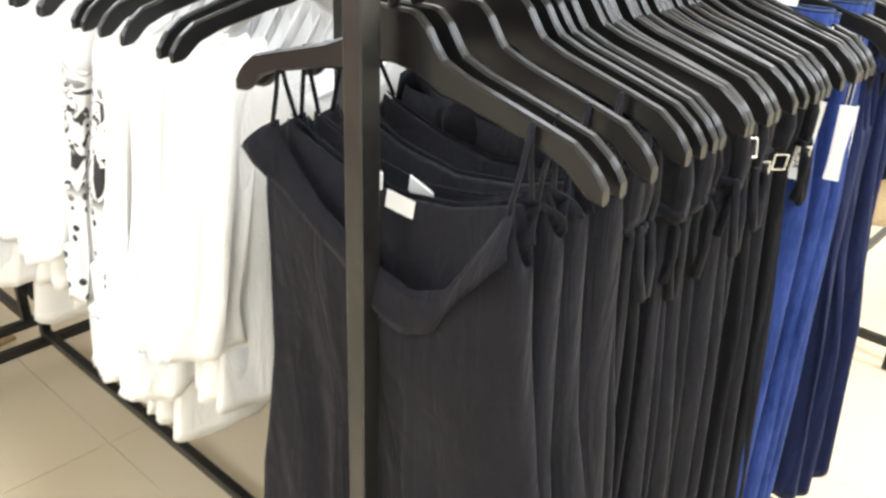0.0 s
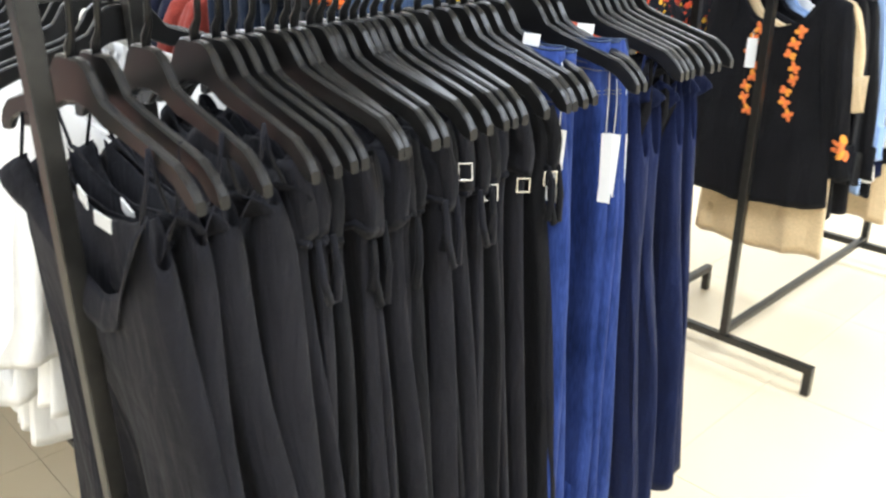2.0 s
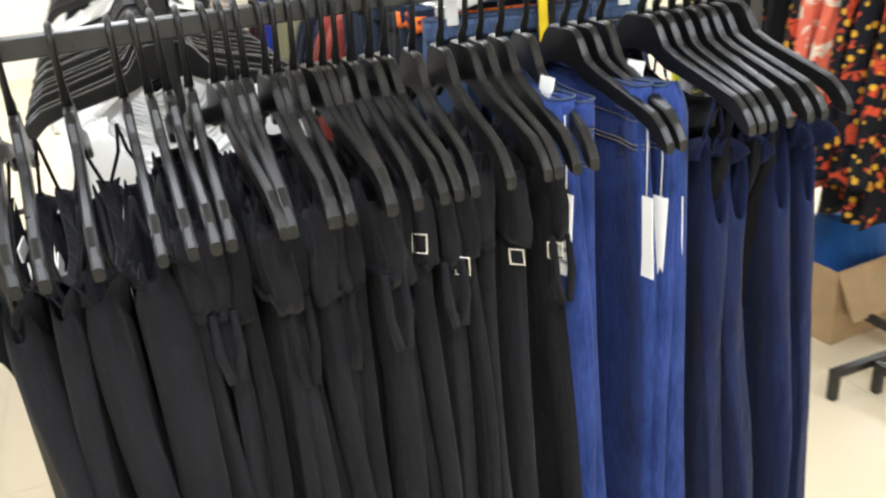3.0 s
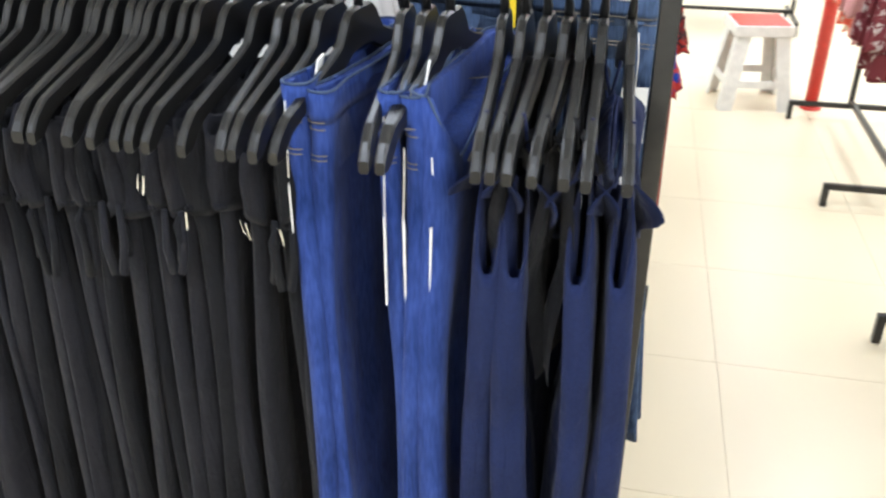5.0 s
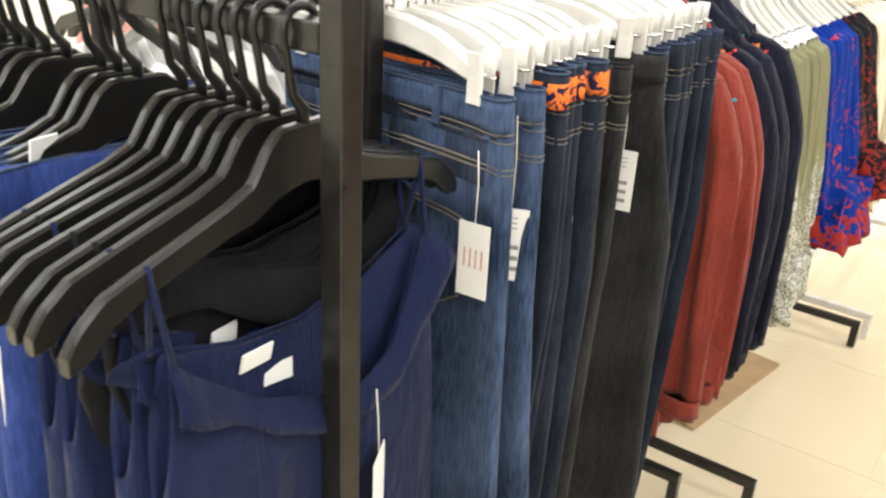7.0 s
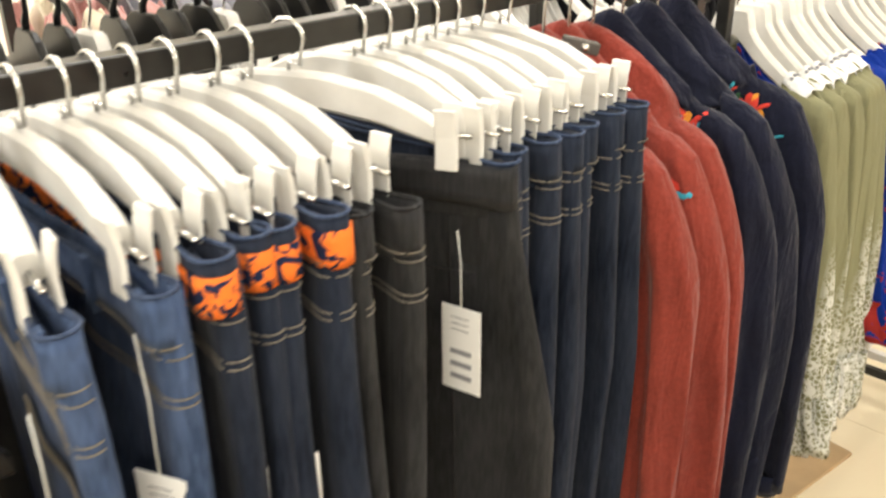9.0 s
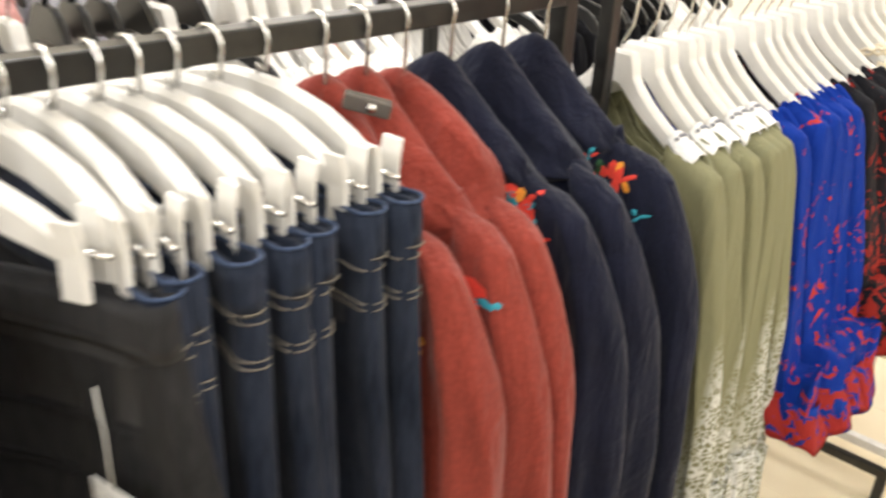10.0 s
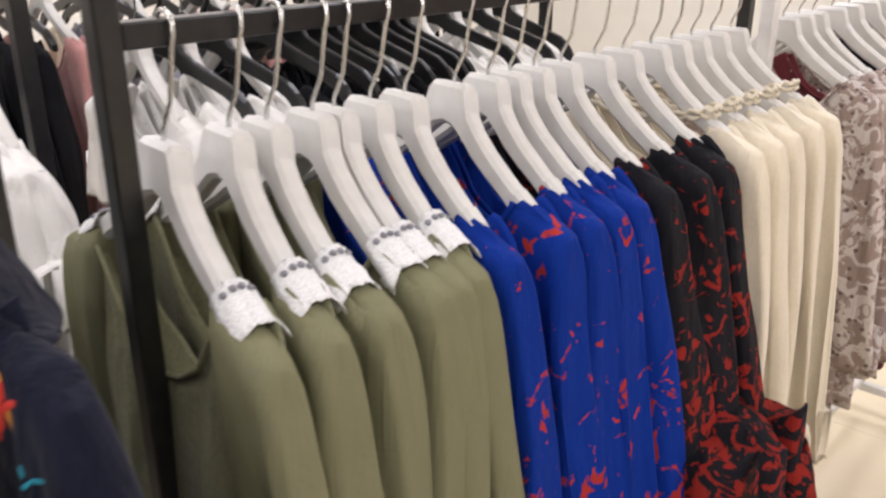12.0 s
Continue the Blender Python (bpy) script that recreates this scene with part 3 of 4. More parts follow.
rack(pose(-0.845, 1.76, 0, 0, 0, 90), 1.1, "black steel garment rack hung with dark clothes on black hangers")
rack(pose(-1.75, 0.9, 0, 0, 0, 90), 2.6, "long black steel garment rack with pink and grey clothes")
rack(pose(-0.215, 2.66, 0, 0, 0, 90), 1.06, "white steel garment rack hung with knitted tops", reach=0.32, material=CHROME_PALE)
rack(pose(-0.25, 5.6, 0), 1.3, "black steel garment rack hung with dark dresses", reach=0.28)

PROTO = {}


def hang(kind, m):
    if kind not in PROTO:
        PROTO[kind] = {"black": black_hanger, "white": white_hanger, "clip": clip_hanger, "slim": slim_hanger}[kind](m)
        return PROTO[kind]
    return copy_thing(PROTO[kind], m)


def seeded(i):
    return random.Random(1000 + i)


# ---- rack A: black trousers, blue jeans, navy trousers ----
def shell(name, grid, thick, material):
    """A thin sheet of cloth over a grid of points, with a real thickness along Y."""
    n, m = len(grid), len(grid[0])
    verts = [(x, y + side * thick / 2, z) for side in (-1, 1) for line in grid for x, y, z in line]
    faces = []
    for o, flip in ((0, False), (n * m, True)):
        for i in range(n - 1):
            for j in range(m - 1):
                q = (o + i * m + j, o + (i + 1) * m + j, o + (i + 1) * m + j + 1, o + i * m + j + 1)
                faces.append(q[::-1] if flip else q)
    rim = [j for j in range(m)] + [i * m + m - 1 for i in range(1, n)] + [(n - 1) * m + j for j in range(m - 2, -1, -1)] + [i * m for i in range(n - 2, 0, -1)]
    for p, q in zip(rim, rim[1:] + rim[:1]):
        faces.append((p, q, q + n * m, p + n * m))
    return mesh_of(name, verts, faces, material)


def neck_flap(g, i, material, neck, side, off, deep, ear):
    """The folded-over facing along a cowl neck, ending in a pointed ear at each strap."""
    r = seeded(i)
    ph = [r.uniform(0, 6.28) for _ in range(3)]
    grid = []
    for k in range(5):
        q = k / 4
        line = []
        for u in np.linspace(-1, 1, 33):
            e = max(0.0, abs(u) - 0.8) / 0.2
            x = u * (0.163 + 0.022 * e * q ** 0.6) + 0.012 * q * math.sin(3 * u + ph[0]) * (1 - e)
            z = interp(u * 0.163, neck) + 0.003 - q * deep * (1 - 0.5 * e) * (0.86 + 0.18 * math.sin(2.2 * u + ph[1])) - 0.012 * e * q
            lift = 0.30 + 0.70 * min(1.0, max(0.0, (-.217 + ear - z) / 0.11)) ** 0.6
            y = side * (off * lift + 0.003 + (0.009 + 0.017 * e) * math.sin(1.7 * q) + 0.0035 * q * math.sin(7 * u + ph[2]))
            line.append((x, y, z))
        grid.append(line)
    part("neck_flap", shell("neck_flap", grid, 0.0022, material), g)


def draped_dress(m, i, material, label, group, bottom=-1.10, wide=0.182, flare=0.065, thick=0.018, full=0.03, low=-0.341, labels=2, ear=0.0, mid=0.02, arm=-.36):
    """A long sleeveless dress: thin straps, deep armholes, a cowl neck with a folded facing."""
    r = seeded(i)
    g = thing("sleeveless_dress", m, label, "dress", group)
    back = [(-.2, arm), (-.181, arm + .02), (-.172, 0.4 * arm - 0.13), (-.163, -.217), (-.15, -.224), (-.08, -.250), (0, -.262), (.08, -.250), (.15, -.224), (.163, -.217), (.172, 0.4 * arm - 0.13), (.181, arm + .02), (.2, arm)]
    front = [(-.2, arm), (-.181, arm + .02), (-.172, 0.4 * arm - 0.13), (-.163, -.219), (-.15, -.238), (-.08, low + .05), (0, low + .014), (.055, low), (.10, low + .018), (.14, -.262), (.163, -.217), (.172, 0.4 * arm - 0.13), (.181, arm + .02), (.2, arm)]
    front, back = [[(u, z + ear) for u, z in tab] for tab in (front, back)]
    body = cloth("body", material, [(0, wide), (0.1, wide + 0.003), (0.3, wide + 0.012), (0.55, wide + 0.6 * flare), (1, wide + flare)], [(0, thick), (0.12, thick * 1.05), (0.3, thick * 0.8), (0.5, full * 0.8), (1, full)],
                 back, bottom, i, fold=0.018, lobes=2.6, sway=0.012, inner=0.13, front=front, nth=96, nv=34, crumple=0.0014, folds_from=0.12, roll=thick * 0.9, crease=((-0.02, 0.8, 0.025), (0.10, 0.5, 0.02), (-0.12, 0.45, 0.02)), rel=True, hem=0.016)
    part("body", body, g)
    for sgn in (-1, 1):
        for side in (-1, 1):
            part("strap", tube_mesh("strap", [(sgn * .168, 0, -.142), (sgn * .166, side * .006, -.18), (sgn * .163, side * thick * .8, -.222 + ear)], .0026, material, 6), g)
    neck_f = [p for p in front if abs(p[0]) <= .163]
    neck_b = [p for p in back if abs(p[0]) <= .163]
    neck_flap(g, i + 11, material, neck_f, -1, thick, 0.048, ear)
    neck_flap(g, i + 12, material, neck_b, 1, thick, 0.040, ear)
    for k in range(labels):
        neck_label(g, (mid - 0.02 * k + r.uniform(-0.008, 0.012), thick * 0.45 - 0.005 * k, (-.292, -.262, -.245)[k] + r.uniform(-.006, .006) + ear), size=(0.036, 0.019), turn=r.uniform(-18, 18), tilt=r.uniform(-10, 15)).rotation_euler[1] = r.uniform(-.05, .3)
    return g


def slim_trousers(m, i, material, label, group, top=-0.2, bottom=-1.10, buckle=None):
    """Trousers pleated narrow under the hanger's end, with a gathered waist and sometimes a belt with a buckle."""
    r = seeded(i)
    g = thing("gathered_trousers", m, label, "trousers", group)
    w = r.uniform(0.165, 0.19)
    body = cloth("body", material, [(0, w - 0.02), (0.06, w - 0.004), (0.14, w - 0.012), (0.4, w + 0.004), (1, w + 0.03)], [(0, 0.012), (0.08, 0.014), (0.14, 0.010), (1, 0.017)],
                 [(-0.2, top), (0, top - 0.02), (0.2, top)], bottom, i, fold=r.uniform(0.009, 0.014), lobes=r.choice((3, 4, 5)), sway=0.010, roll=r.uniform(0.010, 0.014), nth=64)
    part("body", body, g)
    ruffle = cloth("ruffled_waist", material, [(0, w - 0.006), (0.6, w + 0.006), (1, w + 0.002)], [(0, 0.010), (0.5, 0.013), (1, 0.009)], [(u, top + 0.004 + 0.014 * math.sin(60 * u + i) + 0.006 * math.sin(137 * u + 2 * i)) for u in np.linspace(-0.2, 0.2, 21)], top - 0.10, i + 700,
                   fold=0.004, lobes=r.choice((6, 8, 9)), sway=0.003, nv=8, nth=64, hem=0.010, inner=0.04, crumple=0.005, roll=r.uniform(0.011, 0.0155))
    part("ruffled_waist", ruffle, g)
    if i % 4 == 1:
        d = r.uniform(0.07, 0.12)
        part("belt_loop", tube_mesh("belt_loop", [(w + 0.002, -0.012, top - 0.09), (w + 0.009, -0.013, top - 0.09 - 0.6 * d), (w + 0.012, -0.006, top - 0.09 - d), (w + 0.011, 0.005, top - 0.09 - d), (w + 0.008, 0.012, top - 0.09 - 0.55 * d), (w + 0.002, 0.011, top - 0.09)], [0.004, 0.0055, 0.006, 0.006, 0.0055, 0.004], material, 8), g)
    if i % 3 == 0:
        q = r.uniform(0.05, 0.11)
        part("tie_end", tube_mesh("tie_end", [(w + 0.004, -0.010, top - 0.10), (w + 0.012, -0.014, top - 0.115), (w + 0.010, -0.012, top - 0.10 - q * 0.6), (w + 0.006, -0.017, top - 0.10 - q)], [0.003, 0.005, 0.006, 0.0075], material, 6), g)
    belt = [(w * math.cos(t) * 1.005, 0.0145 * math.sin(t), top - 0.105 + 0.012 * math.cos(t + r.uniform(-1, 1))) for t in np.linspace(0, 2 * math.pi, 25)]
    part("belt", tube_mesh("belt", belt, 0.0055, material, 6), g)
    if buckle:
        z = buckle
        b = part("buckle", None, g, "square silver belt buckle")
        b.matrix_basis = pose(w + 0.003, -0.009, z, r.uniform(-14, 14), 0, 52)
        s, t = 0.0105, 0.0013
        part("buckle_frame", box_mesh("buckle_frame", [(-s, -t, -s - 0.0022, s, t, -s), (-s, -t, s, s, t, s + 0.0022), (-s, -t, -s, -s + 0.0022, t, s), (s - 0.0022, -t, -s, s, t, s)], STEEL, 0.0006), b)
    return g


def jeans(m, i, material, label, group, top=-0.118, bottom=-0.95, wide=0.19, taper=0.9, band=None, pocket=False, stitches=True, flare=0.015, open_waist=0.0045, roll=0.0122, slump=0.0, rim=None, low=0.075):
    r = seeded(i)
    g = thing("jeans", m, label, "jeans", group)
    sag = [(-0.3, top - slump), (-0.12, top - 0.8 * slump), (0.05, top - 0.35 * slump), (0.3, top - 0.1 * slump)] if slump else None
    body = cloth("body", material, [(0, wide), (0.06, wide + 0.004), (0.3, wide + flare), (1, wide * taper)], [(0, open_waist), (0.1, open_waist + 0.0005), (0.5, open_waist + 0.002), (1, 0.008)],
                 [(-0.3, top), (-0.1, top - 0.004), (0, top - 0.008), (0.1, top - 0.004), (0.3, top)], bottom, i, fold=0.009, lobes=4, sway=0.009, hem=0.004, inner=0.10, nv=26, nth=64, crumple=0.0018, roll=roll, crease=((0.0, 0.5, 0.03), (0.09, 0.35, 0.02), (-0.1, 0.4, 0.02)), front=sag)
    part("body", body, g)
    waist = cloth("waistband", material, [(0, wide + 0.0015), (1, wide + 0.003)], [(0, open_waist + 0.002), (1, open_waist + 0.003)], [(-0.3, top + 0.002), (0, top - 0.006), (0.3, top + 0.002)], top - 0.04 if not slump else [(-0.3, top - 0.04 - 0.6 * slump), (0.3, top - 0.045)], i, fold=0.0, sway=0.0, nv=3, hem=0.0, inner=0.05, nth=64, crumple=0.0, roll=roll + 0.0016, front=sag)
    part("waistband", waist, g, "stitched denim waistband")
    if rim:
        ring = [waist.vertices[2 * 64 + k % 64].co + Vector((0, 0, 0.0006)) for k in range(65)]
        part("waist_rim", tube_mesh("waist_rim", ring, 0.0017, rim, 6), g, "faded stitched rim of the waistband")
    if band:
        part("embroidered_band", cloth("embroidered_band", band, [(0, wide + 0.004), (1, wide + 0.005)], [(0, open_waist + 0.004), (1, open_waist + 0.004)], [(-0.3, top - 0.008), (0, top - 0.016), (0.3, top - 0.008)], top - 0.040, i, fold=0.0, sway=0.0, nv=3, hem=0.0, inner=0.01, nth=64, crumple=0.0, roll=roll + 0.0030), g, "navy band with orange leaf embroidery")
    skin, wskin = Skin(body), Skin(waist)
    if stitches:
        for dz, sk in ((0.037, wskin), (0.046, skin), (low, skin), (low + 0.006, skin)):
            pts = [(wide * 0.98 * math.cos(t), 0, top - dz) for t in np.linspace(0.15, 1.4, 14)]
            strip("stitching", sk, g, [(x, 0, z) for x, _, z in pts], (0.35, -1, 0), 0.0008, STITCH)
            ends = [(0, y, top - dz) for y in np.linspace(-0.009, 0.009, 6)]
            strip("stitching", sk, g, ends, (1, 0, 0), 0.0008, STITCH)
        for u in (0.10, wide - 0.02):
            part("belt_loop", box_mesh("belt_loop", [(u - 0.005, -0.0120, top - 0.046, u + 0.005, -0.0055, top - 0.002)], material, 0.001), g)
    if pocket:
        lay("back_pocket", skin, g, (0.085, 0, top - 0.20), (0, -1, 0), [(-0.062, 0.066), (0, 0.058), (0.062, 0.050), (0.06, -0.05), (0.0, -0.085), (-0.06, -0.055)], material, 0.003, "stitched denim back pocket")
        for line in ([(0.025, 0.134), (0.085, 0.142), (0.147, 0.150)], [(0.028, 0.14), (0.085, 0.148), (0.144, 0.156)], [(0.025, 0.134), (0.025, 0.19), (0.025, 0.255)], [(0.025, 0.255), (0.085, 0.285), (0.145, 0.25)], [(0.147, 0.15), (0.146, 0.2), (0.145, 0.25)]):
            fine = [(np.interp(k, range(3), [p[0] for p in line]), 0, top - np.interp(k, range(3), [p[1] for p in line])) for k in np.linspace(0, 2, 9)]
            strip("stitching", skin, g, fine, (0, -1, 0), 0.0013, STITCH, 0.004)
    return g


BLACKS = [-1.075, -1.043, -0.985, -0.922, -0.895, -0.873, -0.845, -0.816, -0.795, -0.777, -0.752, -0.735, -0.715, -0.696, -0.677, -0.660, -0.641, -0.617, -0.597, -0.556, -0.517, -0.484, -0.461]
BLUES = [-0.430, -0.392, -0.331, -0.303, -0.272]
NAVYS = [-0.204, -0.178, -0.151, -0.125, -0.106, -0.083, -0.050]
for i, x in enumerate(BLACKS):
    r = seeded(i)
    turn = r.uniform(-5, 5)
    x2 = x + 0.045 * max(0, i - 10) / 12
    hang("black", place(A, x, turn, r.uniform(-1.5, 1.5)))
    if i < 4:
        draped_dress(place(A, x - (0.004, 0, 0.008, 0.018)[i], turn * (0.3 if i < 2 else 1)), i, BLACK_CLOTH, "long sleeveless black crepe dress with a draped cowl neck", "black dresses on the rack", flare=(0.085, 0.075, 0.07, 0.055)[i], thick=(0.021, 0.016, 0.024, 0.032)[i], full=(0.036, 0.026, 0.036, 0.044)[i], low=(-.341, -.325, -.33, -.315)[i], arm=(-.29, -.275, -.265, -.255)[i], labels=(3, 2, 1, 1)[i])
    else:
        slim_trousers(place(A, x2, turn), i, BLACK_CLOTH if i % 3 else BLACK_CLOTH2, "black trousers with a silver belt buckle" if i in (16, 18, 20, 21) else "black gathered trousers on a black hanger", "black trousers on the rack", top=-0.205 + r.uniform(-0.008, 0.008), bottom=-1.10 + r.uniform(-0.025, 0.02), buckle={16: -0.267, 18: -0.310, 20: -0.320, 21: -0.318}.get(i))
for i, x in enumerate(BLUES):
    r = seeded(50 + i)
    turn = r.uniform(-8, 4)
    hang("black", place(A, x, turn))
    last = i == 4
    g = jeans(place(A, x + (0.020, 0.020, 0.016, 0.018, 0.030)[i], turn + (180 if last else 0)), 60 + i, DENIM_BRIGHT, "bright blue jeans with pale stitching and a price tag", "bright blue jeans on the rack", top=(-0.126, -0.134, -0.128, -0.132, -0.130)[i], bottom=-1.085, wide=0.168, taper=1.15, flare=0.02, open_waist=(0.008, 0.007, 0.006, 0.007, 0.024)[i], roll=(0.0165, 0.0145, 0.0125, 0.0135, 0.026)[i], slump=0.10 if last else 0.0, rim=DENIM_PALE, low=0.078)
    end = -0.176 if last else 0.176
    if i != 1:
        price_tag(g, (end, -0.006, (-.145, 0, -.155, -.19, -.20)[i]), (0.098, 0, 0.118, 0.088, 0.085)[i], size=(0.023, 0.118), turn=(24, 0, 8, 20, -8)[i], tilt=(4, 0, -2, 3, 2)[i], bars=i == 0)
    if i in (0, 3):
        neck_label(g, (0.10, 0.004, -0.128), size=(0.03, 0.03), turn=10, tilt=-12)
for i, x in enumerate(NAVYS):
    r = seeded(80 + i)
    turn = r.uniform(-4, 4)
    hang("black", place(A, x, turn))
    # short thin black pieces, added so the open navy necks look dark inside
    if i in (1, 3, 4):
        draped_dress(place(A, x + 0.004, turn + 180), 90 + i, BLACK_CLOTH2, "short thin black dress filling in between navy dresses", "black dresses on the rack", bottom=-0.50, flare=-0.02, wide=0.166, thick=0.009, full=0.009, low=-.29, labels=1, ear=0.050, mid=-0.06)
        continue
    g = draped_dress(place(A, x + {0: 0.002, 2: 0.004, 5: 0.0, 6: 0.004}[i], turn + 180), 90 + i, NAVY_CLOTH, "long sleeveless navy dress with a draped cowl neck", "navy dresses on the rack", bottom=-1.085, flare=0.06, thick={5: 0.020, 6: 0.017}.get(i, 0.022), full=0.034, low=-.345, labels=2 if i > 4 else 1, mid=-0.045)
    if i == 6:
        price_tag(g, (0.055, -0.036, -0.345), 0.075, size=(0.046, 0.125), turn=24, bars=False)

# ---- rack B: jeans on clip hangers, a black skirt, hooded tops ----
BJ = [  # place along the rail, denim, kind
    (0.300, DENIM_MID, "washed"), (0.340, DENIM_MID, "washed"), (0.374, DENIM_DARK, "belt"), (0.400, DENIM_DARK, "belt"), (0.430, DENIM_DARK, "belt"), (0.463, DENIM_DARK, "belt"),
    (0.503, DENIM_BLACK, "black"), (0.535, DENIM_BLACK, "black"), (0.585, DENIM_BLACK, "skirt"), (0.665, DENIM_DARK, "dark"), (0.700, DENIM_DARK, "dark"), (0.735, DENIM_DARK, "dark"),
    (0.765, DENIM_DARK, "dark"), (0.798, DENIM_DARK, "dark"), (0.837, DENIM_DARK, "dark"), (0.884, DENIM_DARK, "dark")]
for i, (y, mat, kind) in enumerate(BJ):
    r = seeded(200 + i)
    turn = {"skirt": 24}.get(kind, r.uniform(-3, 5)) if i else -9
    m = place(B, y, turn)
    hang("clip", m)
    words = {"washed": "washed mid-blue jeans with tan stitching", "belt": "dark jeans with an orange embroidered waistband", "black": "washed black jeans on a clip hanger", "skirt": "plain black denim skirt with a price tag",
             "dark": "dark indigo jeans with pale stitching"}[kind]
    g = jeans(m, 210 + i, mat, words, "jeans on the rack", top={"skirt": -0.099, "washed": -0.095, "belt": -0.081}.get(kind, -0.092 + r.uniform(-0.006, 0.004)), rim=None if kind == "skirt" else DENIM_PALE if kind in ("washed", "dark", "belt") else DENIM_BLACK, wide=(0.20 + r.uniform(-0.010, 0.008) if kind != "skirt" else 0.218), bottom={"washed": -0.93, "belt": -0.98, "black": -1.0, "skirt": -1.02, "dark": -1.06}[kind],
              taper={"skirt": 1.28, "washed": 1.3}.get(kind, 0.92), pocket=i in (0,), stitches=kind != "skirt", band=ORANGE_BAND if kind == "belt" else None, flare=0.05 if kind == "skirt" else 0.012)
    if i == 0:
        price_tag(g, (0.182, -0.024, -0.150), 0.080, turn=12, bars=False, pink=True, size=(0.04, 0.09))
    if i == 1:
        price_tag(g, (0.178, -0.016, -0.125), 0.107, turn=25)
    if i == 4:
        price_tag(g, (0.19, -0.012, -0.17), 0.10, turn=70)
    if i == 15:
        strip("tag_string", Skin(g.children[0].data), g, [(0.175 - 0.006 * k, 0, -0.165 - 0.007 * k) for k in range(9)], (0.2, -1, 0), 0.0012, STRING, 0.003)
    if kind == "skirt":
        face = Skin(g.children[0].data)
        for line in ([(-.18, .047), (.18, .047)], [(-.18, .1), (.18, .112)], [(-.02, .15), (.12, .156)], [(-.02, .157), (.12, .163)], [(.155, .05), (.165, .5)]):
            (u0, d0), (u1, d1) = line
            strip("seam", face, g, [(u0 + (u1 - u0) * k / 14, 0, -.099 - d0 - (d1 - d0) * k / 14) for k in range(15)], (0, -1, 0), .0014, SEAM, .0010)
        price_tag(g, (0.172, -0.024, -0.158), 0.075, turn=-14)


def hooded_top(m, i, material, label, group, flowers=(), full_hood=False):
    g = thing("hooded_top", m, label, "hoodie", group)
    body = cloth("body", material, [(0, .165), (.12, .19), (.5, .185), (1, .20)], [(0, .016), (.1, .026), (1, .030)], [(-.25, -.215), (-.17, -.172), (-.07, -.115), (0, -.105), (.07, -.115), (.17, -.172), (.25, -.215)], -.89, i, fold=.009, lobes=4, sway=.006, closed=True, crumple=.0022, nv=28)
    part("body", body, g)
    sleeves = []
    for sgn in (-1, 1):
        sl = cloth("sleeve", material, [(0, .035), (.15, .055), (.6, .048), (1, .040)], [(0, .018), (.15, .030), (1, .024)], [(sgn * u, z) for u, z in ((-.06, -.146), (0, -.162), (.034, -.180), (.048, -.196), (.06, -.222))][::sgn], -.80, i + 40 + sgn, fold=.013, lobes=3.4, sway=.014, closed=True, crumple=.0025, nv=28,
                   centre=((0, sgn * .166), (.06, sgn * .182), (.2, sgn * .202), (.5, sgn * .215), (1, sgn * .225)), square=0.9, nth=48)
        part("sleeve", sl, g)
        if sgn > 0:
            sleeves.append(sl)
    peak = [(-.14, -.150), (-.085, -.110), (-.035, -.064), (-.008, -.046), (.014, -.048), (.040, -.072), (.085, -.108), (.125, -.134), (.14, -.150)]
    if full_hood:
        peak = [(-.14, -.150), (-.085, -.110), (-.035, -.070), (-.008, -.054), (.03, -.060), (.085, -.084), (.112, -.100), (.128, -.120), (.14, -.148)]
    hood = cloth("hood", material, [(0, .125), (.4, .140), (.85, .142), (1, .134)], [(0, .014), (.25, .036), (.8, .050), (1, .042)], peak, [(-.14, -.168), (-.08, -.190), (0, -.205), (.08, -.190), (.14, -.168)], i + 77, fold=.011, lobes=3, sway=.010, hem=.007, nv=26, nth=72, closed=True, crumple=.0045)
    part("hood", hood, g)
    cuff = cloth("cuff", material, [(0, .041), (1, .042)], [(0, .025), (1, .026)], [(-1, -.775), (1, -.775)], -.815, i + 3, fold=.002, sway=0, centre=((0, .2245), (1, .2255)), nv=3, nth=24, hem=.002)
    part("cuff", cuff, g)
    skin = Skin(body, sleeves[0], hood)
    for c, way, size, mats, count in flowers:
        rr = seeded(i * 7 + int(c[2] * -1000))
        extra = 4 if count > 4 else 1
        for k in range(count + extra):
            a = 2 * math.pi * k / (count + extra) + rr.uniform(-.3, .3)
            d = size * (rr.uniform(.3, .85) if count > 4 else rr.uniform(.15, .45))
            w = Vector(way).normalized()
            ac = Vector((0, 0, 1)).cross(w).normalized()
            up = w.cross(ac)
            cc = Vector(c) + ac * d * math.cos(a) + up * d * math.sin(a)
            lay("embroidery", skin, g, cc, way, leaf(size * rr.uniform(.28, .48), size * rr.uniform(.12, .26), a + rr.uniform(-.9, .9), 7), mats[k % len(mats)], 0.0009, "embroidered flower petal")
    return g


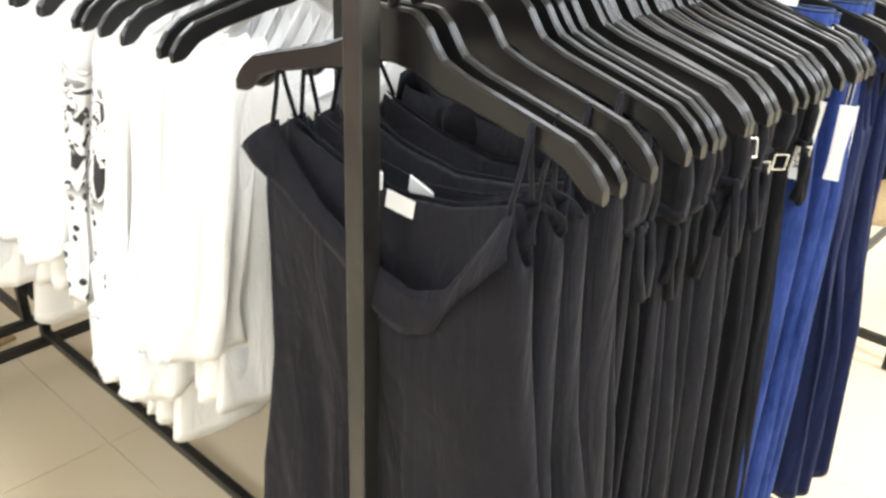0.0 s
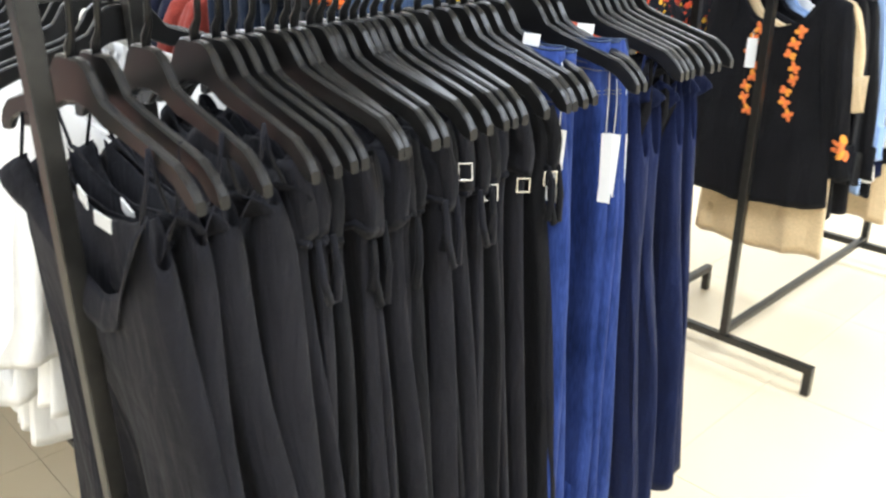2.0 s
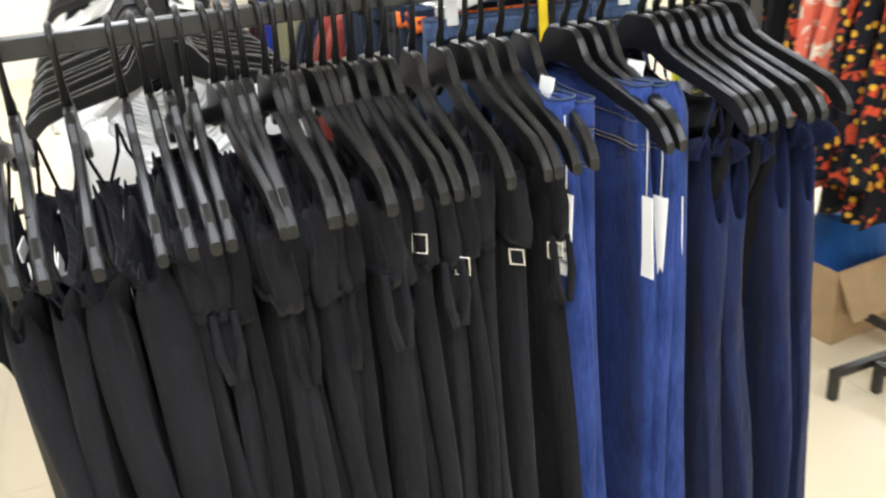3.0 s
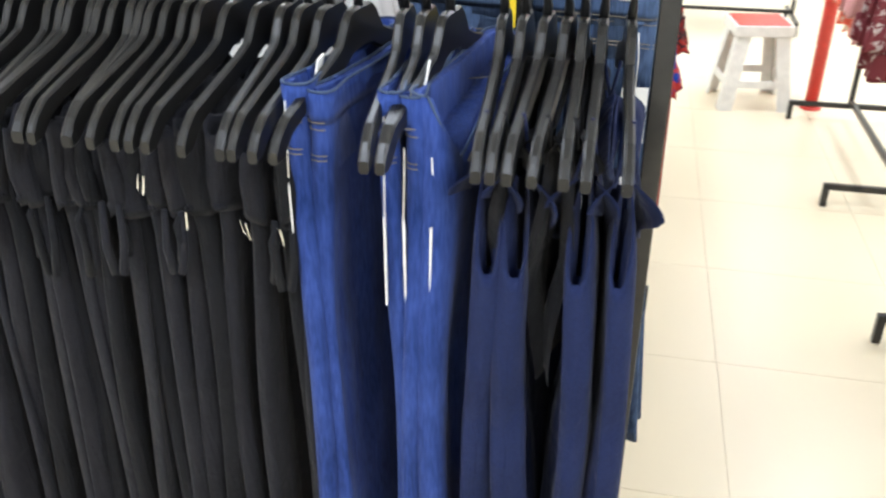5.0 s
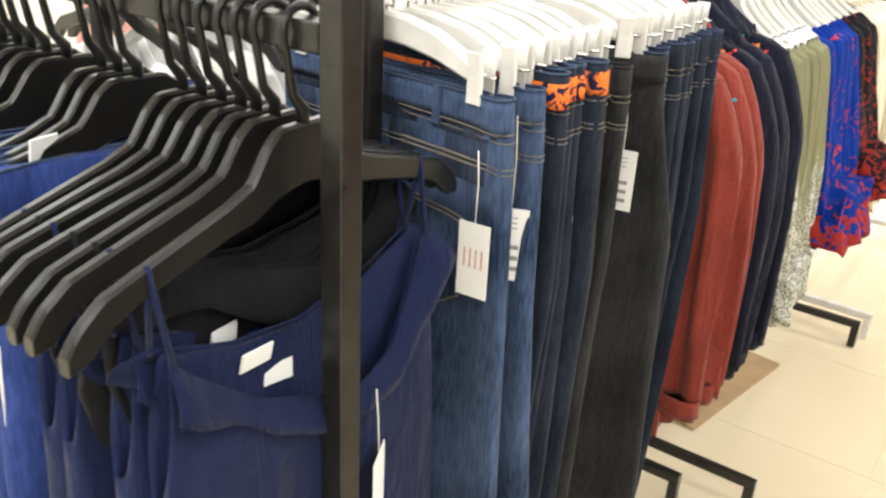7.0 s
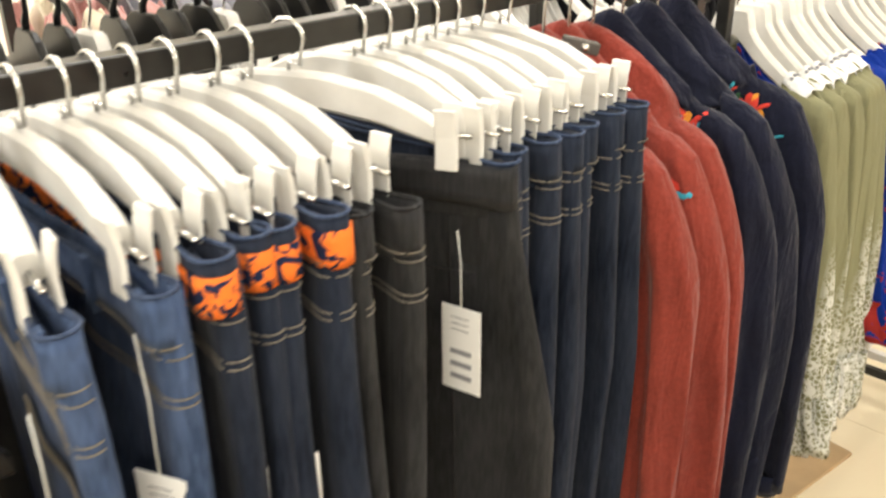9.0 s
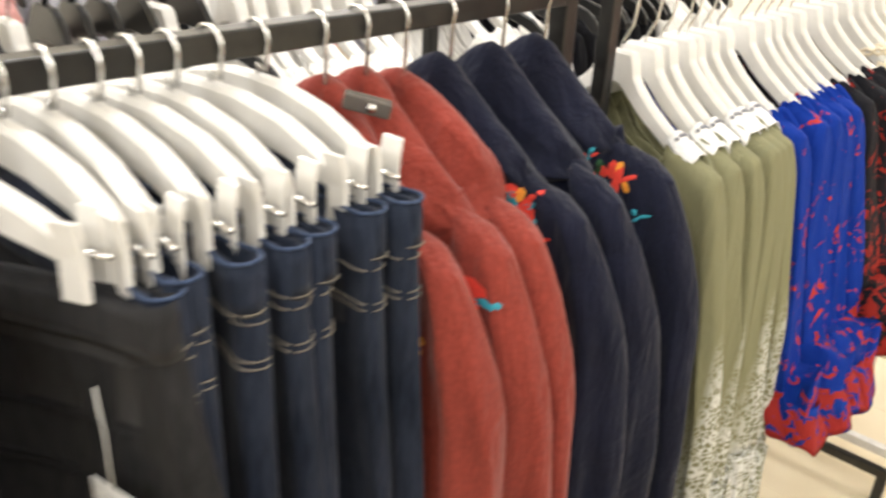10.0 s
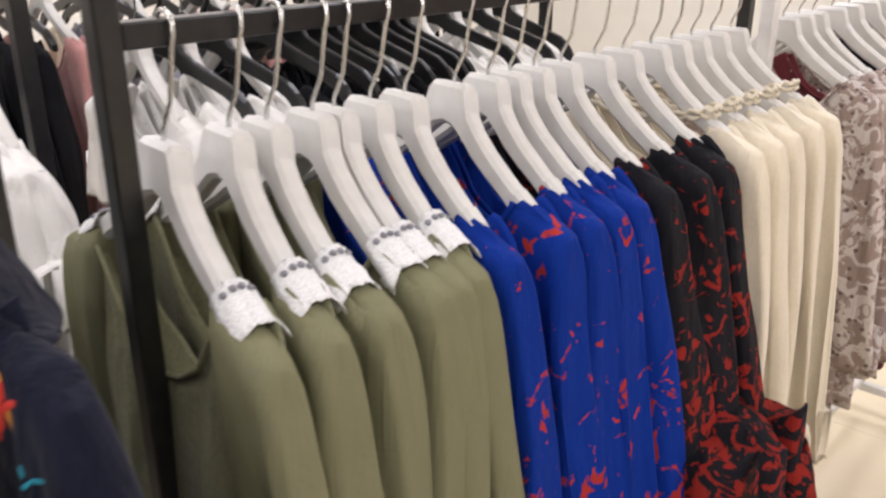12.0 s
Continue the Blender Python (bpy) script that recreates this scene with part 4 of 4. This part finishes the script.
SHOULDER = (0.7, -0.75, 0.45)
SIDE = (1, -0.45, 0.1)
RED_FL = [((.20, -.03, -.245), SIDE, .026, (AMBER_T, AMBER_T, ORANGE), 3), ((.215, -.03, -.46), SIDE, .024, (AMBER_T, ORANGE), 3)]
RED_FL2 = [((.19, -.03, -.215), SIDE, .024, (TEAL_T, RED_T), 3), ((.085, -.03, -.19), SHOULDER, .014, (AMBER_T, TEAL_T), 3), ((.22, -.03, -.55), SIDE, .024, (AMBER_T,), 3)]
RED_FL3 = [((.195, -.03, -.225), SIDE, .024, (AMBER_T, ORANGE), 3), ((.09, -.03, -.185), SHOULDER, .013, (AMBER_T,), 2), ((.22, -.03, -.50), SIDE, .024, (AMBER_T, RED_T), 3)]
NAVY_FL = [((.135, -.03, -.172), SHOULDER, .026, (RED_T, TEAL_T, RED_T, AMBER_T, RED_T, TEAL_T, RED_T), 10), ((.165, -.03, -.20), SHOULDER, .014, (RED_T, AMBER_T), 3), ((.20, -.03, -.255), SIDE, .014, (AMBER_T,), 2), ((.215, -.03, -.42), SIDE, .014, (RED_T, AMBER_T), 3), ((.22, -.03, -.6), SIDE, .016, (RED_T, TEAL_T, AMBER_T), 4)]
NAVY_FL2 = [((.085, -.03, -.17), SHOULDER, .015, (TEAL_T, RED_T), 3), ((.215, -.03, -.32), SIDE, .013, (TEAL_T, RED_T), 2), ((.215, -.03, -.52), SIDE, .015, (RED_T, AMBER_T, TEAL_T), 4)]
NAVY_FL3 = [((.145, -.03, -.178), SHOULDER, .024, (RED_T, RED_T, AMBER_T, RED_T, GREEN_T), 9), ((.1, -.02, -.165), SHOULDER, .013, (RED_T, TEAL_T), 3), ((.205, -.03, -.215), SIDE, .012, (TEAL_T,), 2), ((.215, -.03, -.34), SIDE, .013, (RED_T, AMBER_T), 2), ((.22, -.03, -.6), SIDE, .015, (RED_T, AMBER_T, TEAL_T), 4)]
for i, (y, mat, fl, turn) in enumerate([(0.950, RED_KNIT, RED_FL, -5), (0.999, RED_KNIT, RED_FL2, 2), (1.052, RED_KNIT, RED_FL3, -3), (1.118, NAVY_KNIT, NAVY_FL, 3), (1.205, NAVY_KNIT, NAVY_FL2, -2), (1.282, NAVY_KNIT, NAVY_FL3, 2)]):
    m = place(B, y, turn)
    hang("slim", m)
    hooded_top(m, 300 + i, mat, ("rust-red" if i < 3 else "dark navy") + " hooded fleece top with embroidered flowers", "hooded tops on the rack", fl, full_hood=i == 2)

peg = thing("smoky_clip", pose(-0.152, 0.956, 1.305, 0, 14, 48), "smoky grey plastic clip pinched on a red hood", "clip")
for side in (-1, 1):
    part("jaw", box_mesh("jaw", [(-.022, side * .0055 - .003, -.0075, .022, side * .0055 + .003, .0075)], CLEAR_GREY, .002), peg)
part("spring", tube_mesh("spring", [(.004, -.011, 0), (.004, .011, 0)], .004, STEEL, 10), peg, "steel spring pin")

ribbon = thing("yellow_ribbon", pose(-0.232, 0.248, 1.21), "narrow yellow plastic ribbon hanging from the rack", "ribbon")
part("strip", box_mesh("strip", [(-0.008, -0.0008, 0, 0.008, 0.0008, 0.166)], YELLOW), ribbon)
red_tab = thing("red_ribbon", pose(-0.262, 0.268, 1.30), "short red plastic ribbon hanging from the rack", "ribbon")
part("strip", box_mesh("strip", [(-0.007, -0.0008, 0, 0.007, 0.0008, 0.075)], RED_PAINT), red_tab)


# ---- rack C: blouses on white hangers ----
def blouse(m, i, material, label, group, bottom=-.86, out=0.0, name="blouse", sleeve_mat=None, scallop=False, slen=None, cream=False, hem_lace=False, hem_trim=None):
    r = seeded(i)
    g = thing(name, m, label, "blouse", group)
    drop = .022
    top = [(u, z - drop) for u, z in ((-.26, -.24), (-.17, -.184), (-.135, -.160), (-.122, -.170), (-.075, -.240), (0, -.272), (.075, -.240), (.122, -.170), (.135, -.160), (.17, -.184), (.26, -.24))]
    body = cloth("body", material, [(0, .172), (.1, .185), (.5, .182), (1, .205 + out)], [(0, .017), (.12, .02), (1, .026)], top, bottom, i, fold=.011, lobes=5, sway=.008, hem=.02 if scallop else .008, nv=28, nth=64, edge=0.6, crumple=.003)
    part("body", body, g)
    if hem_lace:
        part("lace_hem", cloth("lace_hem", WHITE_LACE, [(0, .199), (1, .212)], [(0, .029), (1, .032)], [(-1, bottom + .10), (1, bottom + .10)], bottom - .01, i, fold=.011, lobes=5, sway=.006, nv=6, nth=64, hem=.016, inner=.02, edge=.6), g, "white crochet lace hem")
    if cream:
        for k in range(2):
            ruff = [(.118 * math.cos(t), .020 * math.sin(t) + .002 * math.sin(19 * t + k), -.190 - .008 * k + .026 * abs(math.cos(t)) + .0025 * math.sin(23 * t + 2 * k)) for t in np.linspace(0, 2 * math.pi, 90)]
            part("collar_ruffle", tube_mesh("collar_ruffle", ruff, .0036, material, 6), g, "gathered cream collar ruffle")
    neck = [(u, -.016 if k < 7 else .012, z + .003 - drop) for k, (u, z) in enumerate([(-.122, -.170), (-.075, -.238), (-.037, -.262), (0, -.272), (.037, -.262), (.075, -.238), (.122, -.170)])]
    part("neckline", tube_mesh("neckline", neck, .0028, material, 6), g)
    for sgn in (-1, 1):
        sl = cloth("sleeve", sleeve_mat or material, [(0, .042), (.05, .045), (.6, .042), (.85, .040), (1, .05 + out)], [(0, .016), (.03, .021), (.12, .024), (1, .022 + out * .6)], [(sgn * u, z) for u, z in ((-.05, -.186), (.0, -.202), (.034, -.214), (.041, -.220), (.046, -.24))][::sgn], slen or (bottom + .04), i + 60 + sgn, fold=.010, lobes=3, sway=.012, edge=.5,
                   closed=True, crumple=.0022, centre=((0, sgn * .150), (.06, sgn * .158), (.2, sgn * .168), (.4, sgn * .182), (1, sgn * (.212 + out))), square=.65, nth=44, hem=.014 if scallop else .004, nv=30)
        part("sleeve", sl, g)
        if hem_trim:
            low = slen or (bottom + .04)
            part("cuff_flounce", cloth("cuff_flounce", hem_trim, [(0, .046 + out), (.5, .058 + out), (1, .070 + out)], [(0, .024 + out * .6), (1, .036 + out * .6)], [(-1, low + .05), (1, low + .05)], low - .022, i + 90 + sgn, fold=.012, lobes=4, sway=.004, nv=7, nth=56, hem=.012, inner=.02, centre=((0, sgn * (.210 + out)), (1, sgn * (.214 + out))), square=.9), g, "scalloped flounce at the cuff")
        if hem_lace:
            part("lace_cuff", cloth("lace_cuff", WHITE_LACE, [(0, .0435), (1, .054)], [(0, .025), (1, .028)], [(-1, bottom + .15), (1, bottom + .15)], bottom + .03, i + 90 + sgn, fold=.008, lobes=3, sway=.006, nv=8, nth=44, hem=.010, inner=.02, centre=((0, sgn * .2075), (1, sgn * .213)), square=.9), g, "white crochet lace cuff")
    return g


def shoulder_lace(g, i):
    """A lace patch folded over each end of the hanger, with a row of eyelets."""
    r = seeded(i)
    for sgn in (-1, 1):
        grid = []
        for a in np.linspace(0, 1, 9):
            line = []
            for q in np.linspace(-1, 1, 15):
                x = sgn * (.113 + .042 * a + .0015 * math.sin(9 * q + i))
                z = -.1700 - .022 * a - .019 * abs(q) ** 3 * (0.8 + 0.2 * a)
                line.append((x, q * (.0180 + .005 * a) + .0008 * math.sin(14 * a), z + .0008 * math.sin(20 * q + 11 * a)))
            grid.append(line)
        patch = part("lace_patch", shell("lace_patch", grid, 0.0016, LACE_WHITE), g, "white crochet lace shoulder patch")
        for k, q in enumerate((-.62, -.2, .2, .6)):
            at = Vector((sgn * .122, q * .0185, -.1742 - .019 * abs(q) ** 3 * .84))
            up = Vector((sgn * .4, 1.6 * q * abs(q), 1)).normalized()
            part("eyelet", tube_mesh("eyelet", [at, at + up * .0020], .0031, INK, 10), patch)


OLIVES = [(1.490, -5, .022), (1.554, -7, .025), (1.595, -6, .027), (1.645, -5, .022), (1.672, -6, .022), (1.723, -7, .030)]
BLUEP = [(1.770, -7, .026), (1.847, -6, .026), (1.905, -7, .026), (1.945, -6, .026), (1.990, -6, .024)]
BLKR = [(2.045, -5, .020), (2.120, -4, .020), (2.190, -3, .020)]
CREAMS = [(2.255, -4), (2.315, -2), (2.375, 0), (2.44, 2), (2.51, 4)]


def leaning(y, turn, back):
    """A white hanger that leans on its neighbour by so many metres at the shoulders; gives the pose of its blouse."""
    hang("white", place(B, y, turn, -math.degrees(math.asin(back / 0.19))))
    return place(B, y - back, turn)


for i, (y, turn, back) in enumerate(OLIVES):
    g = blouse(leaning(y, turn, back), 410 + i, OLIVE, "sage green blouse with white lace trim and sleeves", "sage green blouses on the rack", bottom=-.85, sleeve_mat=LACE, hem_lace=True, out=.0 if i else .012)
    shoulder_lace(g, 490 + i)
for i, (y, turn, back) in enumerate(BLUEP):
    blouse(leaning(y, turn, back), 440 + i, BLUE_PRINT, "royal blue blouse printed with red flowers", "royal blue printed blouses", out=.026, scallop=True, bottom=-.74, slen=-.68, hem_trim=RED_HEM)
for i, (y, turn, back) in enumerate(BLKR):
    blouse(leaning(y, turn, back), 460 + i, BLACK_RED, "black blouse printed with dark red flowers", "black and red printed blouses", out=.04, scallop=True, bottom=-.72, slen=-.62, hem_trim=BLACK_RED)
for i, (y, turn) in enumerate(CREAMS):
    m = place(B, y, turn)
    hang("white", m)
    blouse(m, 480 + i, CREAM, "cream blouse with a gathered collar", "cream blouses on the rack", bottom=-.86, cream=True)


# ---- things beyond ----
def row(rail, start, step, specs, hanger, seed, bottom=-.85):
    y = start
    for k, (mat, words, group, low) in enumerate(specs):
        r = seeded(seed + k)
        m = place(rail, y, r.uniform(-6, 6))
        hang(hanger[k % len(hanger)], m)
        g = blouse(m, seed + 10 * k, mat, words, group, bottom=low, out=.02 if mat is WHITE_CLOTH else 0.0, name="blouse" if low > -.95 else "dress", slen=low + .12 if low > -.95 else -.62)
        if mat is DOTS:
            part("lace_hem", cloth("lace_hem", BLACK_LACE, [(0, .198), (1, .212)], [(0, .028), (1, .031)], [(-1, low + .085), (1, low + .085)], low - .012, seed + 10 * k, fold=.009, lobes=5, sway=.006, nv=5, nth=64, hem=.012, inner=.02, edge=.6), g, "black lace hem")
        y += step * r.uniform(.8, 1.2)


WD = (WHITE_CLOTH, "long plain white cotton dress", "white dresses on the rack", -.86)
WS = (WHITE_CLOTH, "short sheer white cotton blouse", "short white blouses on the rack", -.74)
DT = (DOTS, "white dress with black dots and lace hem", "dotted dresses on the rack", -.80)
WE = (EYELET, "white eyelet-embroidered cotton blouse", "white eyelet blouses", -.52)
CB = (CREAM, "cream cotton blouse on a black hanger", "cream blouses behind", -.78)
KB = (BLACK_CLOTH2, "plain black blouse on a black hanger", "black blouses behind", -.85)
row(W_RAIL, 0.362, 0.047, [WS, WS, WS, WD, WD, WD, WD, DT, DT, DT, WS, WS, WS, WS, WD, WS, KB, KB, KB], ("black", "black", "white", "black", "black"), 600)
row(W_RAIL, 1.28, 0.047, [WE] * 7, ("white",), 800)
row(W_RAIL, 1.80, 0.046, [WE] * 5, ("white", "black"), 900)
row(W_RAIL, 2.03, 0.044, [KB] * 8, ("black",), 1000)
row(W_RAIL, 2.40, 0.05, [WE] * 7, ("white", "black"), 1100)
PK = (PINK, "dusty pink blouse on a black hanger", "pink blouses behind", -.8)
GR = (GREY_CLOTH, "heather grey top on a black hanger", "grey tops behind", -.8)
row(V_RAIL, 0.96, 0.075, [PK, CB, PK, PK, GR, GR, GR, KB, KB, WD, WD, KB, KB, KB, PK, CB, GR, GR, KB, KB, KB, PK, PK, CB, WD, WD, KB, KB, GR, GR, KB], ("black", "black", "white"), 1200)
BK = (BROWN_KNIT, "brown and grey patterned knitted top", "patterned knitted tops", -.85)
row(B, 2.72, 0.085, [BK, BK, BK, BK, (BURGUNDY, "burgundy patterned long blouse", "burgundy blouses", -.85), BK, BK, KB, KB, KB], ("white",), 1600)
row(D_RAIL, 1.09, 0.075, [KB, KB, (LIGHT_BLUE, "pale blue embroidered dress", "dresses on the far rack", -.80), (WHITE_CLOTH, "white embroidered dress with pink trim", "dresses on the far rack", -.78), KB, (NAVY_CLOTH, "plain navy blue dress on a black hanger", "dresses on the far rack", -.8), (BEIGE, "long beige skirt dress", "dresses on the far rack", -.98), KB, (BEIGE, "long beige skirt dress", "dresses on the far rack", -.98), KB], ("black",), 1800)
FLW = (FLORAL, "black dress covered in bright printed flowers", "flowered dresses", -.86)
row(E_RAIL, 0.55, 0.066, [FLW, FLW, FLW, (CORAL, "coral dress with pale flowers", "coral dresses", -.80), (CORAL, "coral dress with pale flowers", "coral dresses", -.80), FLW, KB, FLW, KB, (GREY_CLOTH, "long grey dress on the rack", "grey dresses", -.95), (YELLOWISH, "black dress with yellow leaf print", "leaf print dresses", -.95), (GREY_CLOTH, "long grey dress on the rack", "grey dresses", -.95), (YELLOWISH, "black dress with yellow leaf print", "leaf print dresses", -.95)], ("black",), 2000)
row(E_RAIL, 2.54, 0.08, [(BURGUNDY, "burgundy patterned long blouse", "burgundy blouses", -.85)] * 4 + [(PINK, "dusty pink blouse on a black hanger", "pink blouses behind", -.8)] * 3 + [(CORAL, "coral dress with pale flowers", "coral dresses", -.80)] * 3, ("black",), 2200)
row(("x", 5.6), -0.2, 0.09, [KB] * 7 + [(BEIGE, "long beige skirt dress", "dresses on the far rack", -.98)] * 4, ("black",), 2400)

# the black tunic with orange flowers at the end of the far rack
m = place(D_RAIL, 0.985, 8)
hang("black", m)
tunic = blouse(m, 700, BLACK_CLOTH2, "black tunic embroidered with orange flowers", "embroidered black tunics", bottom=-.80, name="tunic", slen=-.70)
tb, ts = Skin(next(o for o in tunic.children if o.name.startswith("body")).data), None
for col, x0 in ((0, -.055), (1, .06)):
    for k in range(9):
        rr = seeded(720 + 10 * col + k)
        c = (x0 + .012 * math.sin(k * 1.7), 0, -.26 - .034 * k)
        for q in range(4):
            a = q * 1.57 + rr.uniform(0, 1)
            lay("embroidery", tb, tunic, (c[0] + .009 * math.cos(a), 0, c[2] + .009 * math.sin(a)), (0, -1, 0), leaf(.011, .007, a), ORANGE if (k + q) % 3 else AMBER_T, .002, "orange embroidered petal")
price_tag(tunic, (-.06, -.03, -.30), .02, size=(.03, .085), turn=0, bars=False)
for o in [o for o in tunic.children if o.name.startswith("sleeve")][1:2]:
    ts = Skin(o.data)
    for q in range(9):
        a = q * .7
        lay("embroidery", ts, tunic, (.235 + .022 * math.cos(a), 0, -.60 + .026 * math.sin(a)), (.5, -1, 0), leaf(.017, .010, a), ORANGE if q % 3 else AMBER_T, .002, "orange embroidered petal")
m = place(D_RAIL, 1.035, 0)
hang("black", m)
blouse(m, 740, BEIGE, "long beige skirt dress", "dresses on the far rack", bottom=-.97, name="dress", slen=-.5)


def stool(m):
    s = thing("plastic_stool", m, "white plastic stool with a red seat", "stool")
    h, a, b = 0.44, 0.135, 0.19
    part("seat", box_mesh("seat", [(-a, -a, h, a, a, h + 0.012)], RED_PAINT, 0.005), s, "red plastic seat top")
    part("rim", box_mesh("rim", [(-a - .015, -a - .015, h - .05, a + .015, -a, h + .008), (-a - .015, a, h - .05, a + .015, a + .015, h + .008), (-a - .015, -a, h - .05, -a, a, h + .008), (a, -a, h - .05, a + .015, a, h + .008)], PLASTIC_WHITE, .003), s)
    for sx in (-1, 1):
        for sy in (-1, 1):
            bm = bmesh.new()
            rows = []
            for z, o in ((0, b), (h - .05, a)):
                rows.append([bm.verts.new((sx * (o - dx), sy * (o - dy), z)) for dx, dy in ((0, 0), (.07, 0), (.07, .012), (.012, .012), (.012, .07), (0, .07))])
            for k in range(6):
                bm.faces.new((rows[0][k], rows[0][(k + 1) % 6], rows[1][(k + 1) % 6], rows[1][k]))
            bm.faces.new(rows[0])
            bm.faces.new(rows[1])
            bmesh.ops.recalc_face_normals(bm, faces=bm.faces[:])
            me = bpy.data.meshes.new("leg")
            bm.to_mesh(me)
            bm.free()
            me.materials.append(PLASTIC_WHITE)
            part("leg", me, s)
    q = b - .035
    part("brace", box_mesh("brace", [(-q, -q - .012, .12, q, -q, .16), (-q, q, .12, q, q + .012, .16), (-q - .012, -q, .12, -q, q, .16), (q, -q, .12, q + .012, q, .16)], PLASTIC_WHITE, .002), s)
    return s


stool(pose(0.60, 3.80, 0, 0, 0, 8))
pole = thing("red_post", pose(0.93, 3.75, 0), "round red painted post standing on the floor", "post")
part("shaft", tube_mesh("shaft", [(0, 0, 0.012), (0, 0, 1.2), (0, 0, 2.2)], 0.035, RED_PAINT, 16), pole)
part("base", tube_mesh("base", [(0, 0, 0), (0, 0, 0.012)], 0.055, RED_PAINT, 18), pole)


def carton(m, sx, sy, h, label):
    c = thing("cardboard_box", m, label, "box")
    t = .004
    part("bottom", box_mesh("bottom", [(t, t, 0, sx - t, sy - t, t)], KRAFT), c)
    for b in ((0, 0, 0, sx, t, h), (0, sy - t, 0, sx, sy, h), (0, t, 0, t, sy - t, h), (sx - t, t, 0, sx, sy - t, h)):
        part("side", box_mesh("side", [b], KRAFT), c)
    f = part("flap", box_mesh("flap", [(0, -.16, -t, sx, 0, 0)], KRAFT), c)
    f.matrix_basis = pose(0, -.002, h, 62)
    f = part("flap", box_mesh("flap", [(0, 0, -t, sx, .16, 0)], KRAFT), c)
    f.matrix_basis = pose(0, sy + .002, h, -60)
    return c


carton(pose(1.0, 0.72, 0, 0, 0, 4), 0.42, 0.34, 0.26, "open brown cardboard box under the flowered dresses")
heap = thing("folded_blue_cloth", pose(1.21, 0.89, 0.005), "bright blue cloth heaped in a cardboard box", "cloth")
part("cloth", cloth("cloth", BLUE_CLOTH, [(0, .10), (.3, .16), (1, .18)], [(0, .08), (.3, .12), (1, .14)], [(-1, .34), (0, .38), (1, .33)], 0.0, 31, fold=.012, lobes=4, nv=14, inner=.01), heap)
flat = thing("flattened_cardboard", pose(-0.52, 1.74, 0.001, 0, 0, -8.6), "flattened brown cardboard sheet lying on the floor", "cardboard")
part("sheet", box_mesh("sheet", [(0, 0, 0, .36, .56, .012)], KRAFT, .003), flat)
flat2 = thing("flattened_cardboard", pose(-1.35, 1.75, 0.001, 0, 0, 10), "flattened brown cardboard sheet lying on the floor", "cardboard")
part("sheet", box_mesh("sheet", [(0, 0, 0, .5, .6, .012)], KRAFT, .003), flat2)

# ---- floor tiles, laid last ----
TILE = 0.6
tile_me = box_mesh("tile", [(0.0008, 0.0008, -0.003, TILE - 0.0008, TILE - 0.0008, 0.0)], FLOOR_M)
nx, ny = int((FX1 - FX0) / TILE), int((FY1 - FY0) / TILE)
for ix in range(nx):
    for iy in range(ny):
        t = new("tile", tile_me)
        t.parent = floor
        t.location = (FX0 + ix * TILE, FY0 + iy * TILE, 0)
